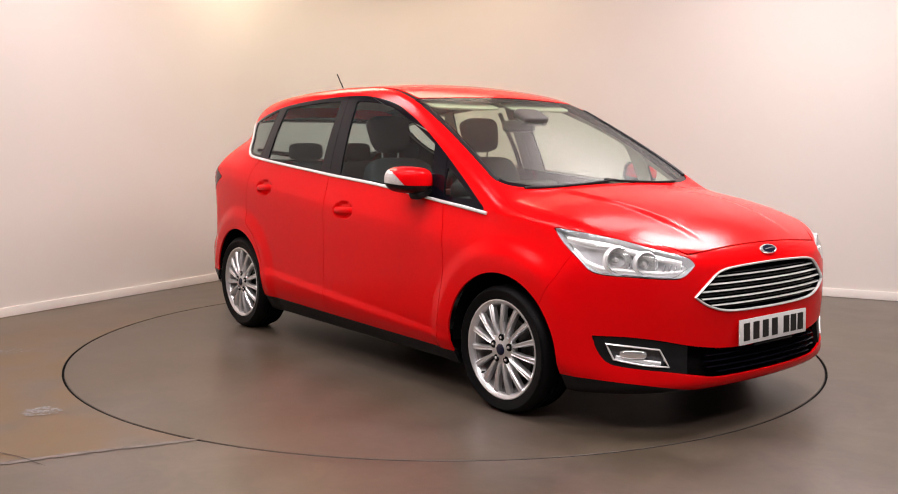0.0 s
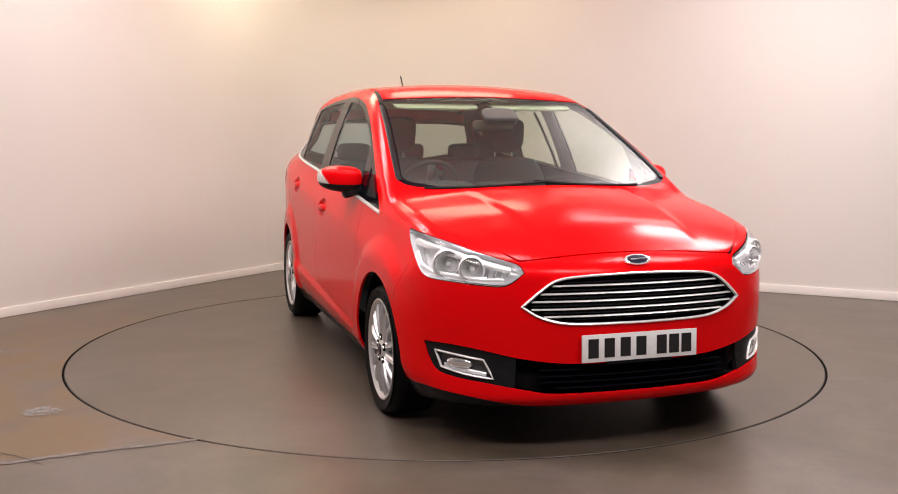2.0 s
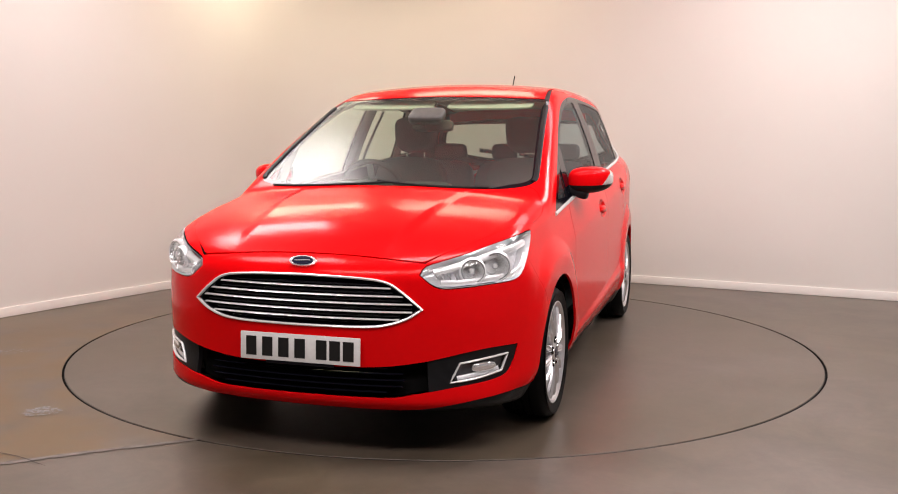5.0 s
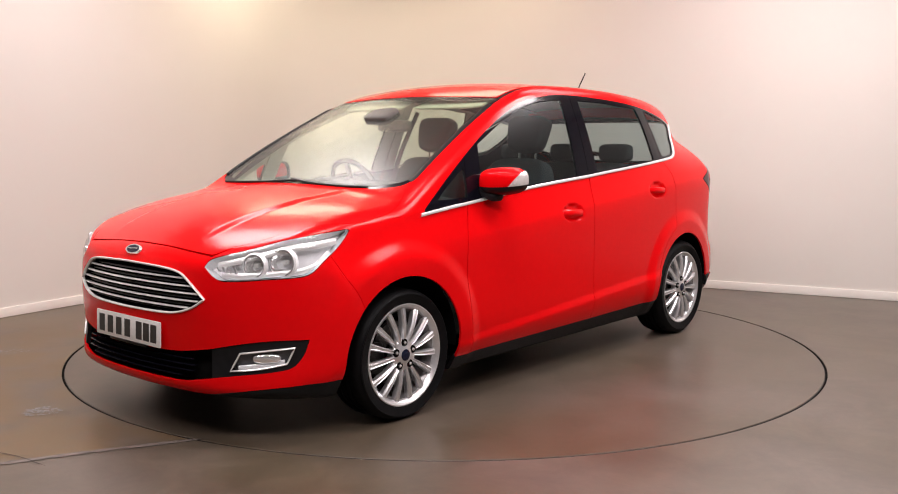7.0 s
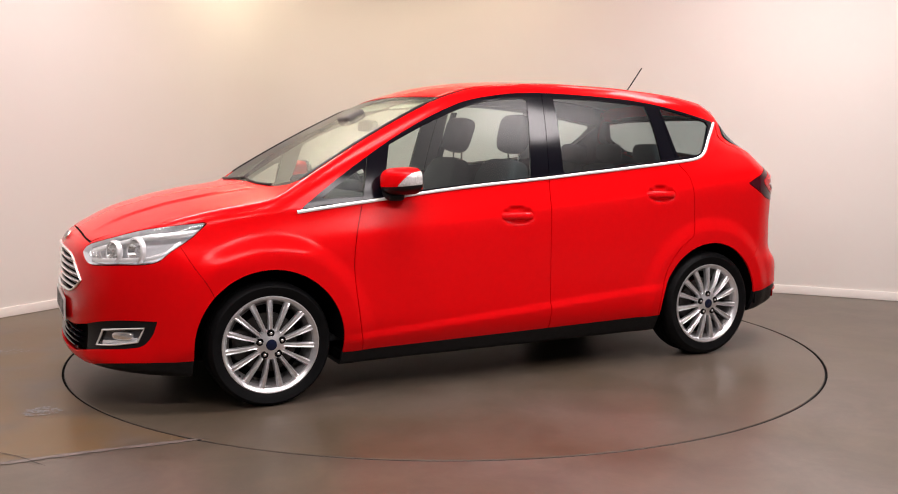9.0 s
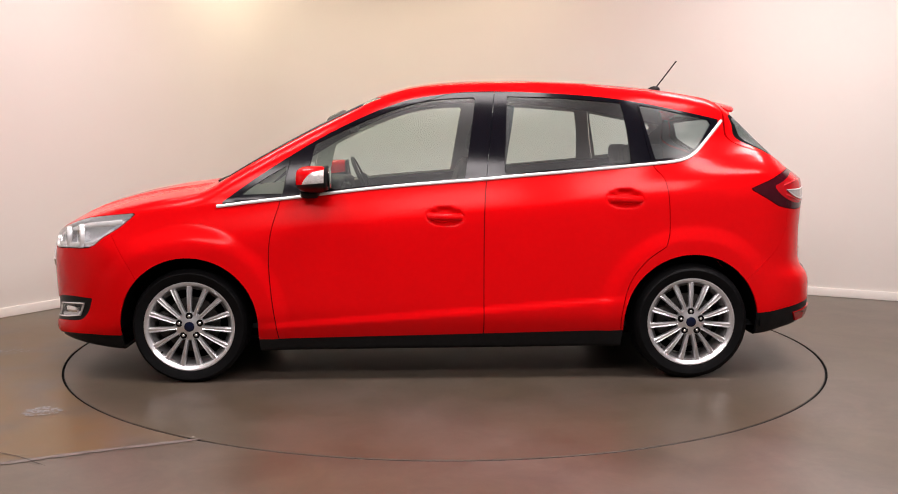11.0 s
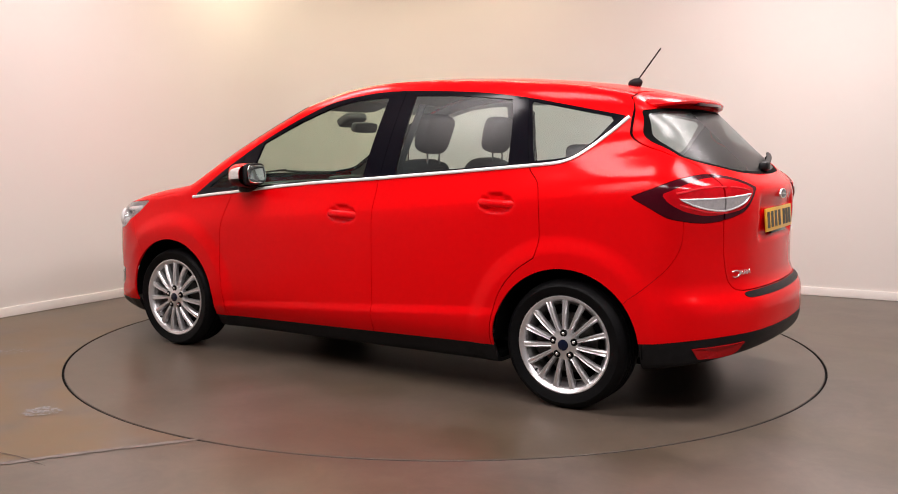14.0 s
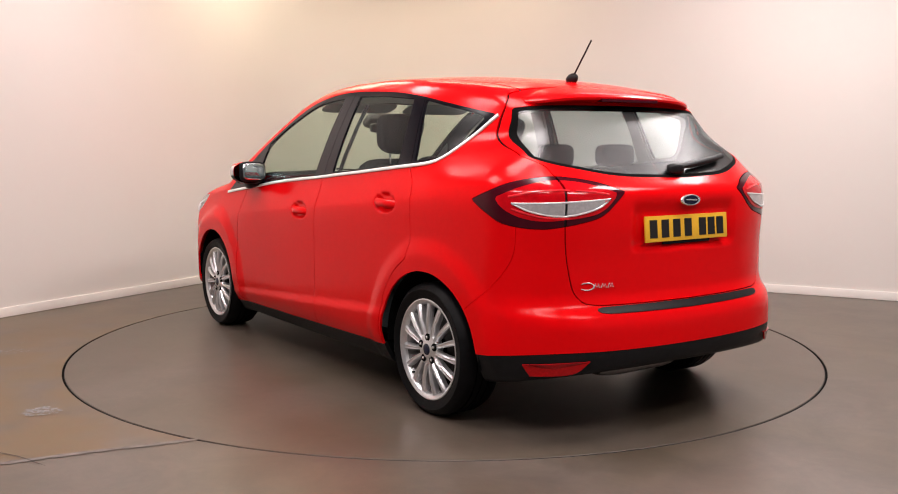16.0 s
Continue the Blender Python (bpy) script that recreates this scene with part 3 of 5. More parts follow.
part("edge_band", lathe_bm([(DISC_R - GAP / 2 + 0.0005, -0.003), (DISC_R - GAP / 2 + 0.003, -0.004), (DISC_R - GAP / 2 + 0.003, -0.05), (DISC_R - GAP / 2 + 0.0005, -0.05)], 180, "z"), STEEL, turntable, "dark steel edge band")
# ---- the car ----
def pillow(size, centre, e=0.35, rot=None, n=(28, 16), bm=None, squash=None):
    """A rounded block (superquadric)."""
    own = bmesh.new()
    sg = lambda v, k: math.copysign(abs(v) ** k, v)
    rows_ = []
    for j in range(n[1] + 1):
        b = -math.pi / 2 + math.pi * j / n[1]
        rows_.append([own.verts.new((size[0] / 2 * sg(math.cos(b), e) * sg(math.cos(a), e), size[1] / 2 * sg(math.cos(b), e) * sg(math.sin(a), e), size[2] / 2 * sg(math.sin(b), e)))
                      for a in [2 * math.pi * (i + 0.5) / n[0] for i in range(n[0])]])
    for j in range(n[1]):
        for i in range(n[0]):
            k = (i + 1) % n[0]
            own.faces.new((rows_[j][i], rows_[j][k], rows_[j + 1][k], rows_[j + 1][i]))
    bmesh.ops.remove_doubles(own, verts=own.verts, dist=1e-6)
    if squash:
        for v in own.verts:
            v.co = squash(v.co)
    own.transform(Matrix.Translation(centre) @ (rot or Matrix.Identity(4)))
    return join(bm, own)


DLO = outline([(1.172, 0.929), (0.80, 0.972), (0.43, 1.016), (0.13, 1.044), (-0.23, 1.072), (-0.62, 1.107), (-1.11, 1.152), (-1.265, 1.168), (-1.335, 1.194), (-1.43, 1.278), (-1.532, 1.383),
               (-1.224, 1.443), (-1.03, 1.478), (-0.77, 1.509), (-0.41, 1.529), (-0.16, 1.529), (0.02, 1.511), (0.21, 1.474), (0.39, 1.405), (0.57, 1.318), (0.75, 1.215), (0.96, 1.08)])
SIDE_GLASS = (("quarter_glass", [(1.055, 0.985), (0.94, 1.062), (0.815, 1.137), (0.822, 1.08), (0.838, 0.990)]),
              ("front_door_glass", [(0.735, 0.996), (0.668, 1.248), (0.45, 1.352), (0.206, 1.448), (0.022, 1.485), (-0.179, 1.499), (-0.115, 1.073), (0.3, 1.040)]),
              ("rear_door_glass", [(-0.348, 1.504), (-0.62, 1.497), (-0.952, 1.471), (-0.978, 1.344), (-0.993, 1.152), (-0.65, 1.122), (-0.322, 1.092)]),
              ("rear_quarter_glass", [(-1.055, 1.462), (-1.162, 1.442), (-1.478, 1.379), (-1.40, 1.275), (-1.325, 1.207), (-1.265, 1.186), (-1.125, 1.170)]))
WINDSCREEN = outline([(1.252, -0.05), (1.252, 0.05), (1.243, 0.323), (1.219, 0.547), (1.168, 0.693), (1.106, 0.734), (0.941, 0.708), (0.62, 0.661), (0.325, 0.626), (0.355, 0.45), (0.372, 0.2), (0.372, -0.05)])
BONNET = outline([(2.098, -0.05), (2.098, 0.05), (2.096, 0.244), (2.092, 0.381), (2.080, 0.493), (1.944, 0.612), (1.806, 0.702), (1.69, 0.752), (1.562, 0.798), (1.389, 0.806), (1.29, 0.792),
                  (1.20, 0.748), (1.168, 0.693), (1.219, 0.547), (1.243, 0.323), (1.252, 0.05), (1.252, -0.05)])
REAR_WINDOW = outline([(-0.05, 1.432), (0.05, 1.432), (0.43, 1.427), (0.585, 1.412), (0.620, 1.316), (0.662, 1.196), (0.60, 1.170), (0.515, 1.150), (0.33, 1.117), (0.05, 1.106), (-0.05, 1.106)])
TAILGATE = outline([(-0.05, 1.520), (0.05, 1.520), (0.40, 1.506), (0.555, 1.478), (0.603, 1.411), (0.641, 1.316), (0.680, 1.20), (0.625, 1.160), (0.618, 1.09), (0.628, 0.904), (0.611, 0.736), (0.59, 0.640), (0.555, 0.592), (0.48, 0.582), (0.05, 0.580), (-0.05, 0.580)])
GRILLE = outline([(-0.05, 0.734), (0.05, 0.734), (0.242, 0.728), (0.355, 0.714), (0.424, 0.673), (0.497, 0.611), (0.424, 0.568), (0.31, 0.541), (0.05, 0.536), (-0.05, 0.536)])
HEADLIGHT = outline([(-0.785, 0.890), (-0.852, 0.822), (-0.938, 0.764), (-1.033, 0.710), (-1.273, 0.698), (-1.512, 0.690), (-1.575, 0.704), (-1.634, 0.744), (-1.592, 0.776), (-1.36, 0.820), (-1.11, 0.862)])
LOWER = outline([(-1.020, 0.442), (-1.062, 0.370), (-1.140, 0.322), (-1.455, 0.298), (-1.656, 0.275), (-1.80, 0.256), (-2.19, 0.254), (-2.4, 0.254), (-2.4, 0.372), (-2.19, 0.372), (-1.871, 0.376), (-1.644, 0.399), (-1.432, 0.430), (-1.24, 0.444)])
FOG = outline([(-1.108, 0.410), (-1.155, 0.345), (-1.32, 0.327), (-1.484, 0.317), (-1.425, 0.391), (-1.27, 0.402)])
TAIL_LAMP = outline([(-0.784, 1.016), (-0.893, 1.053), (-1.04, 1.094), (-1.233, 1.117), (-1.398, 1.112), (-1.565, 1.089), (-1.708, 1.053), (-1.602, 0.968), (-1.505, 0.935), (-1.246, 0.903), (-1.006, 0.920), (-0.897, 0.960)])
TAIL_INNER = outline([(-0.945, 1.030), (-1.10, 1.074), (-1.25, 1.098), (-1.40, 1.096), (-1.56, 1.072), (-1.665, 1.045), (-1.59, 0.983), (-1.49, 0.953), (-1.25, 0.935), (-1.09, 0.953), (-0.985, 0.992)])
TAIL_WHITE = outline([(-1.051, 1.007), (-1.33, 1.011), (-1.618, 1.024), (-1.537, 0.984), (-1.36, 0.955), (-1.178, 0.972)])
REFLECTOR_R = outline([(-1.131, 0.341), (-1.33, 0.352), (-1.524, 0.358), (-1.427, 0.308), (-1.176, 0.294)])
FRONT_DOOR = outline([(0.857, 0.20), (0.89, 0.432), (0.907, 0.647), (0.892, 0.80), (0.843, 0.972), (0.78, 1.25), (-0.29, 1.60), (-0.228, 1.073), (-0.213, 0.81), (-0.214, 0.20)])
REAR_DOOR = outline([(-0.214, 0.20), (-0.213, 0.81), (-0.228, 1.073), (-0.29, 1.60), (-1.02, 1.60), (-1.105, 1.153), (-1.174, 1.051), (-1.195, 0.815), (-1.176, 0.716), (-1.067, 0.636), (-0.982, 0.515), (-0.941, 0.333), (-0.957, 0.20)])
FRONT_BUMPER = outline([(1.70, 0.93), (1.735, 0.80), (1.68, 0.70), (1.58, 0.52), (1.5, 0.10), (2.6, 0.10), (2.6, 0.93)])
REAR_BUMPER = outline([(-1.86, 0.93), (-1.85, 0.80), (-1.80, 0.70), (-1.70, 0.60), (-1.60, 0.50), (-1.5, 0.10), (-2.6, 0.10), (-2.6, 0.93)])
PAD = outline([(-0.05, 0.576), (0.05, 0.576), (0.47, 0.575), (0.512, 0.568), (0.50, 0.555), (0.45, 0.549), (0.05, 0.546), (-0.05, 0.546)])
SHUT = 0.0022


def arch_distance(p):
    d = np.full(len(p), 9.0)
    for hub in (HUB_X, -HUB_X):
        d = np.minimum(d, np.hypot(p[:, 0] - hub, np.maximum(p[:, 2] - 0.303, 0)) - ARCH_R[1 if hub > 0 else -1])
    return np.where(p[:, 1] > 0.45, d, 9.0)


def lower_edge(p):
    """Height over the lower edge of the red paint."""
    x, y = p[:, 0], p[:, 1]
    sill = 0.228 + (0.956 - x) * 0.0215
    nose = 0.190 + 0.060 * step(0.3, 0.82, y)
    tail = 0.352 + 0.045 * step(-1.65, -2.1, x)
    line = np.where(x > 1.3, nose, np.where(x < -1.3, tail, sill))
    return p[:, 2] - line


def rim_path(poly, drop, n=None):
    """The outline laid on the body: drop maps outline points to starting points and a way."""
    pts, way = drop(poly)
    return on_body(pts, way)


def build_body(car):
    base = body_surface()
    _, base = split(base, arch_distance(base[0]))
    seals, lining = [], []

    def take(mesh, d, gap=SHUT):
        """The piece inside, the rest outside, and the strip of the gap between."""
        inner, rest = split(mesh, d + gap)
        if gap:
            w = rest[0]
            seam, rest = split(rest, take.again(w) - gap)
            seals.append(seam)
        return inner, rest

    def cut(mesh, view, poly, where, gap=SHUT, shrink=0.0, widen=None):
        fn = lambda p: np.where(where(p), distance(view(p), poly) / (widen(p) if widen else 1.0), 9.0) + (shrink(p) if callable(shrink) else shrink)
        take.again = fn
        return take(mesh, fn(mesh[0]), gap)

    side = lambda p: p[:, 1] > 0.35
    nose = lambda p: (p[:, 0] > 1.5)
    tail = lambda p: (p[:, 0] < -1.4)
    # openings and lamps first
    dlo, base = cut(base, SIDE, DLO, side, 0)
    screen, base = cut(base, PLANVIEW, WINDSCREEN, lambda p: (p[:, 2] > 0.95) & (p[:, 0] > 0.2), 0)
    lights, base = cut(base, QUARTER, HEADLIGHT, nose)
    mouth, base = cut(base, FRONT, GRILLE, nose, 0)
    jaw, base = cut(base, QUARTER, LOWER, lambda p: nose(p) & (p[:, 2] < 0.5), 0)
    lamp, base = cut(base, REARQ, TAIL_LAMP, tail, 0.0015)
    rear_glass, base = cut(base, FRONT, REAR_WINDOW, tail, 0)
    # lower black cladding
    low, base = split(base, lower_edge(base[0]))
    # painted panels
    bonnet, base = cut(base, PLANVIEW, BONNET, lambda p: p[:, 2] > 0.72, 0.0012, widen=lambda p: 0.55 + 2.8 * step(1.98, 2.06, p[:, 0]))
    gate, base = cut(base, FRONT, TAILGATE, lambda p: p[:, 0] < -1.46)
    pad, base = cut(base, FRONT, PAD, lambda p: p[:, 0] < -1.9, 0)
    below = lambda p: (p[:, 1] > 0.35) & (p[:, 2] < belt(p[:, 0]) + 0.12)
    f_door, base = cut(base, SIDE, FRONT_DOOR, below)
    r_door, base = cut(base, SIDE, REAR_DOOR, below)
    f_bump, base = cut(base, SIDE, FRONT_BUMPER, lambda p: p[:, 2] < 0.92, 0.0010)
    r_bump, base = cut(base, SIDE, REAR_BUMPER, lambda p: p[:, 2] < 0.92, 0.0009)
    ditch_y = lambda p: np.interp(p[:, 0], [-1.6, -1.2, -0.5, 0.05, 0.34], [0.475, 0.505, 0.55, 0.575, 0.612])
    ditch_d = np.where((base[0][:, 2] > 1.35) & (base[0][:, 0] < 0.37), np.abs(base[0][:, 1] - ditch_y(base[0])) - 0.0085 - 0.005 * step(-0.2, 0.3, base[0][:, 0]), 9.0)
    ditch, base = split(base, ditch_d)
    roof, base = split(base, np.where((base[0][:, 2] > 1.35) & (base[0][:, 0] < 0.40) & (base[0][:, 1] < 0.61), base[0][:, 1] - ditch_y(base[0]), 9.0))
    wing, quarter = split(base, -base[0][:, 0] + 0.35)
    wing, pillar = split(wing, SIDE(wing[0])[:, 1] - 0.965 - 0.9 * np.maximum(1.13 - wing[0][:, 0], 0) - 0.25 * np.maximum(wing[0][:, 0] - 1.13, 0))
    red = (("bonnet", bonnet, False), ("tailgate", gate, False), ("front_bumper", f_bump, False), ("rear_bumper", r_bump, False), ("roof", roof, False),
           ("front_door", f_door, True), ("rear_door", r_door, True), ("front_wing", wing, True), ("windscreen_pillar", pillar, True), ("rear_quarter_panel", quarter, True))
    made = {}
    for name, mesh, sides in red:
        made[name] = panel(name, mesh, RED, car, 0, 0.011, sides=sides)
        if name not in ("roof", "windscreen_pillar", "front_door", "rear_door", "rear_quarter_panel"):
            if name == "tailgate":
                upper, _ = split(mesh, 1.04 - mesh[0][:, 2])
                panel("tailgate_lining", upper, CABIN, made[name][0], -0.0125, 0.0)
            if name == "front_wing":
                upper, _ = split(mesh, 0.93 - mesh[0][:, 2])
                panel("inner_lining", upper, CABIN, made[name][0], -0.0125, 0.0, sides=True, apart=True)
            continue
        liner = LINER if name in ("roof", "windscreen_pillar") else CABIN
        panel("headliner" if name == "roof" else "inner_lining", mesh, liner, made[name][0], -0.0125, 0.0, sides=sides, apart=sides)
    panel("roof_ditch_strip", ditch, TRIM, car, -0.006, 0.01, sides=True, apart=True)
    ahead, low = split(low, 1.3 - low[0][:, 0])
    behind, sill = split(low, low[0][:, 0] + 1.3)
    panel("front_lip", ahead, TRIM, car, -0.003, 0.02, "matt black front bumper lip")
    panel("rear_valance", behind, TRIM, car, -0.003, 0.02, "matt black rear bumper valance")
    panel("sill_cladding", sill, TRIM, car, -0.003, 0.02, "matt black plastic sill", sides=True)
    panel("loading_pad", pad, TRIM, car, 0.003, 0.006, "matt black loading edge pad")
    for seam in seals:
        if len(seam[2]):
            panel("panel_seal", seam, SEAL, car, -0.010, 0.0, sides=True, apart=True)
    build_glazing(car, dlo, screen, rear_glass, cut)
    build_lamps(car, lights, lamp, cut, made)
    build_face(car, mouth, jaw, cut, made)
    return made


def build_glazing(car, dlo, screen, rear_glass, cut):
    side = lambda p: p[:, 1] > 0.3
    rest = dlo
    for name, pts in SIDE_GLASS:
        poly = outline(pts)
        pane, rest = cut(rest, SIDE, poly, side, 0)
        panel(name, pane, GLASS, car, -0.004, 0.0, "tinted side window glass", sides=True)
    # black frames, split at the door joints
    front, rest = cut(rest, SIDE, FRONT_DOOR, side, 0.0016)
    rear, rest = cut(rest, SIDE, REAR_DOOR, side, 0.0016)
    ahead, behind = split(rest, 0.3 - rest[0][:, 0])
    for name, mesh in (("front_window_frame", front), ("rear_window_frame", rear), ("mirror_triangle_trim", ahead), ("rear_quarter_frame", behind)):
        panel(name, mesh, GLOSS_BLACK, car, 0.0, 0.014, "gloss black window frame", sides=True, apart=True)
        panel("pillar_lining", mesh, LINER, car, -0.0145, 0.0, sides=True, apart=True)
    pane, border = cut(screen, PLANVIEW, WINDSCREEN, lambda p: p[:, 2] > 0.9, 0, lambda p: 0.010 + 0.022 * step(0.50, 0.62, np.abs(p[:, 1])) * step(0.34, 0.46, p[:, 0]))
    panel("windscreen", pane, SCREEN_GLASS, car, -0.003, 0.0, "raked windscreen reflecting the ceiling")
    panel("windscreen_border", border, GLOSS_BLACK, car, -0.003, 0.014)
    pane, border = cut(rear_glass, FRONT, REAR_WINDOW, lambda p: p[:, 0] < -1.3, 0, 0.016)
    panel("rear_window", pane, REAR_GLASS, car, -0.004, 0.0, "tinted heated rear window")
    panel("rear_window_border", border, SEAL, car, -0.004, 0.014)
    # black moulding along each side of the windscreen
    s = np.linspace(0.07, 0.9, 40)
    xs, ys = np.interp(s, [0, 0.1, 0.3, 0.68, 1], [1.185, 1.106, 0.941, 0.62, 0.335]), np.interp(s, [0, 0.1, 0.3, 0.68, 1], [0.705, 0.728, 0.706, 0.659, 0.624])
    p, n = on_body(np.c_[xs, ys - 0.006, np.full(40, 2.2)], (0, 0, -1))
    for sy in (1, -1):
        m = np.array([1, sy, 1])
        part("windscreen_moulding", sweep_bm((p - 0.004 * n) * m, [(-0.015, -0.008), (0.015, -0.008), (0.013, 0.006), (0.006, 0.009), (-0.006, 0.009), (-0.013, 0.006)], n * m), TRIM, car, "black moulding beside the windscreen")
    # bright strip under the side windows, up to the rear corner
    path = np.array([(1.176, 0.928), (0.98, 0.9525), (0.80, 0.972), (0.60, 0.996), (0.43, 1.016), (0.28, 1.031), (0.13, 1.044), (-0.05, 1.058), (-0.23, 1.072), (-0.42, 1.090), (-0.62, 1.107), (-0.87, 1.130),
                     (-1.11, 1.152), (-1.20, 1.160), (-1.265, 1.168), (-1.305, 1.179), (-1.345, 1.203), (-1.385, 1.238), (-1.43, 1.281), (-1.48, 1.330), (-1.532, 1.384)])
    s = np.linspace(0, 1, 120)
    t = np.r_[0, np.cumsum(np.hypot(*np.diff(path, axis=0).T))]
    xs, zs = np.interp(s, t / t[-1], path[:, 0]), np.interp(s, t / t[-1], path[:, 1])
    k = np.ones(5) / 5
    xs[2:-2], zs[2:-2] = np.convolve(xs, k, "valid"), np.convolve(zs, k, "valid")
    p, n = on_body(np.c_[xs, np.full(120, 1.3), zs - 0.004], (0, -1, 0))
    for sy in (1, -1):
        m = np.array([1, sy, 1])
        part("chrome_strip", sweep_bm((p + 0.002 * n) * m, [(-0.008, -0.003), (0.008, -0.003), (0.008, 0.003), (0.004, 0.006), (-0.004, 0.006), (-0.008, 0.003)], n * m), BRIGHT, car, "polished bright window strip")


def ring_on(poly, view, lift, w, h, mat, name, car, parent=None, both=False, sub=1):
    """A closed trim ring along an outline on the body."""
    q = poly[::sub]
    if view == "front":
        o, way = np.c_[np.full(len(q), 2.6), q[:, 0], q[:, 1]], (-1, 0, 0)
    elif view == "quarter":
        o, way = np.c_[1.6 - q[:, 0] / 2, 1.6 + q[:, 0] / 2, q[:, 1]], (-1, -1, 0)
    else:
        o, way = np.c_[-1.6 + q[:, 0] / 2, 1.6 + q[:, 0] / 2, q[:, 1]], (1, -1, 0)
    p, n = on_body(o, way)
    p = p + lift * n
    out = []
    for sy in ((1, -1) if both else (1,)):
        m = np.array([1, sy, 1])
        out.append(part(name, sweep_bm(p * m, ring_section(w, h, 8), n * m, closed=True), mat, parent or car))
    return out


def build_lamps(car, lights, lamp, cut, made):
    # headlights: clear lens, bright bowl, two round reflectors, bezel
    for mirror, sy in (("left", 1), ("right", -1)):
        P, N, T = shell(lights, 0.0, 0.056, mirror)
        lens = mesh_object("headlight", *shell(lights, 0.001, 0.0, mirror)[::2], LENS, car, "clear headlight with bright chrome inside", shell(lights, 0.001, 0.0, mirror)[1])
        k = len(lights[0])
        mesh_object("bowl", P[k:], T[len(lights[2]):] - k, LAMP_GREY, lens, smooth=False)
        back, edge = cut(lights, QUARTER, HEADLIGHT, lambda p: p[:, 0] > 1.4, 0, 0.004)
        P, N, T = shell(back, -0.055, 0.0, mirror)
        mesh_object("back", P, T, LAMP_GREY, lens, normals=N)
        for a, z, r in ((-1.15, 0.770, 0.050), (-1.325, 0.758, 0.043)):
            c, n = on_body([(1.6 - a / 2, 1.6 + a / 2, z)], (-1, -1, 0))
            c, fwd = (c[0] - 0.042 * n[0]) * (1, sy, 1), np.array((0.90, 0.42 * sy, 0.06))
            rot = Vector(fwd).to_track_quat("Z", "Y").to_matrix().to_4x4()
            bm = lathe_bm([(r * s, -0.03 + 0.062 * s * s) for s in np.linspace(0.12, 1, 9)] + [(r * 1.10, 0.032), (r * 1.10, 0.022)], 32, "z")
            bm.transform(Matrix.Translation(c) @ rot)
            part("reflector_bowl", bm, REFLECTOR, lens)
            bm = lathe_bm([(r * 1.10, 0.031), (r * 1.12, 0.036), (r * 1.26, 0.030), (r * 1.30, 0.012)], 32, "z")
            bm.transform(Matrix.Translation(c) @ rot)
            part("reflector_collar", bm, LAMP_GREY, lens)
            bm = lathe_bm([(0.0, 0.016), (0.008, 0.014), (0.012, 0.006), (0.012, -0.02)], 20, "z")
            bm.transform(Matrix.Translation(c) @ rot)
            part("bulb", bm, BULB, lens)
        # inner bright blade along the lower edge, and fins by the inner tip
        q = np.array([(-0.90, 0.800), (-0.97, 0.752), (-1.06, 0.727), (-1.25, 0.718), (-1.42, 0.712), (-1.53, 0.714)])
        s = np.linspace(0, 1, 30)
        q = np.c_[np.interp(s, np.linspace(0, 1, 6), q[:, 0]), np.interp(s, np.linspace(0, 1, 6), q[:, 1])]
        p, n = on_body(np.c_[1.6 - q[:, 0] / 2, 1.6 + q[:, 0] / 2, q[:, 1]], (-1, -1, 0))
        m = np.array([1, sy, 1])
        part("light_blade", sweep_bm((p - 0.016 * n) * m, ring_section(0.024, 0.012, 8), n * m), BRIGHT, lens)
        q = np.array([(-0.86, 0.845), (-1.10, 0.832), (-1.36, 0.797), (-1.56, 0.760)])
        q = np.c_[np.interp(s, np.linspace(0, 1, 4), q[:, 0]), np.interp(s, np.linspace(0, 1, 4), q[:, 1])]
        p, n = on_body(np.c_[1.6 - q[:, 0] / 2, 1.6 + q[:, 0] / 2, q[:, 1]], (-1, -1, 0))
        part("brow", sweep_bm((p - 0.022 * n) * m, ring_section(0.030, 0.014, 8), n * m), BRIGHT, lens)
        for i in range(4):
            a = -1.44 - 0.035 * i
            p, n = on_body([(1.6 - aa / 2, 1.6 + aa / 2, zz) for aa, zz in ((a, 0.722 + 0.003 * i), (a - 0.012, 0.752 - 0.001 * i))], (-1, -1, 0))
            part("fin", sweep_bm((p - 0.014 * n) * m, ring_section(0.010, 0.02, 6), n * m), REFLECTOR, lens)
    # tail lamps: smoked border, red body, clear reversing section, split where the tailgate opens
    tail = lambda p: p[:, 0] < -1.4
    white, red = cut(lamp, REARQ, TAIL_WHITE, tail, 0)
    inner, border = cut(red, REARQ, TAIL_INNER, tail, 0)
    for mirror in ("left", "right"):
        lens = None
        for name, mesh, mat, lift, label in (("tail_lamp", inner, TAIL_RED, 0.004, "red tail lamp wrapping onto the tailgate"), ("smoked_border", border, TAIL_DARK, 0.002, "dark smoked border"), ("clear_section", white, TAIL_CLEAR, 0.006, "clear reversing light")):
            gate, body_side = cut(mesh, FRONT, TAILGATE, tail, 0.0045)
            for piece in (gate, body_side):
                if len(piece[2]):
                    P, N, T = shell(piece, lift, 0.014, mirror)
                    ob = mesh_object(name, P, T, mat, lens or car, label, N)
                    lens = lens or ob
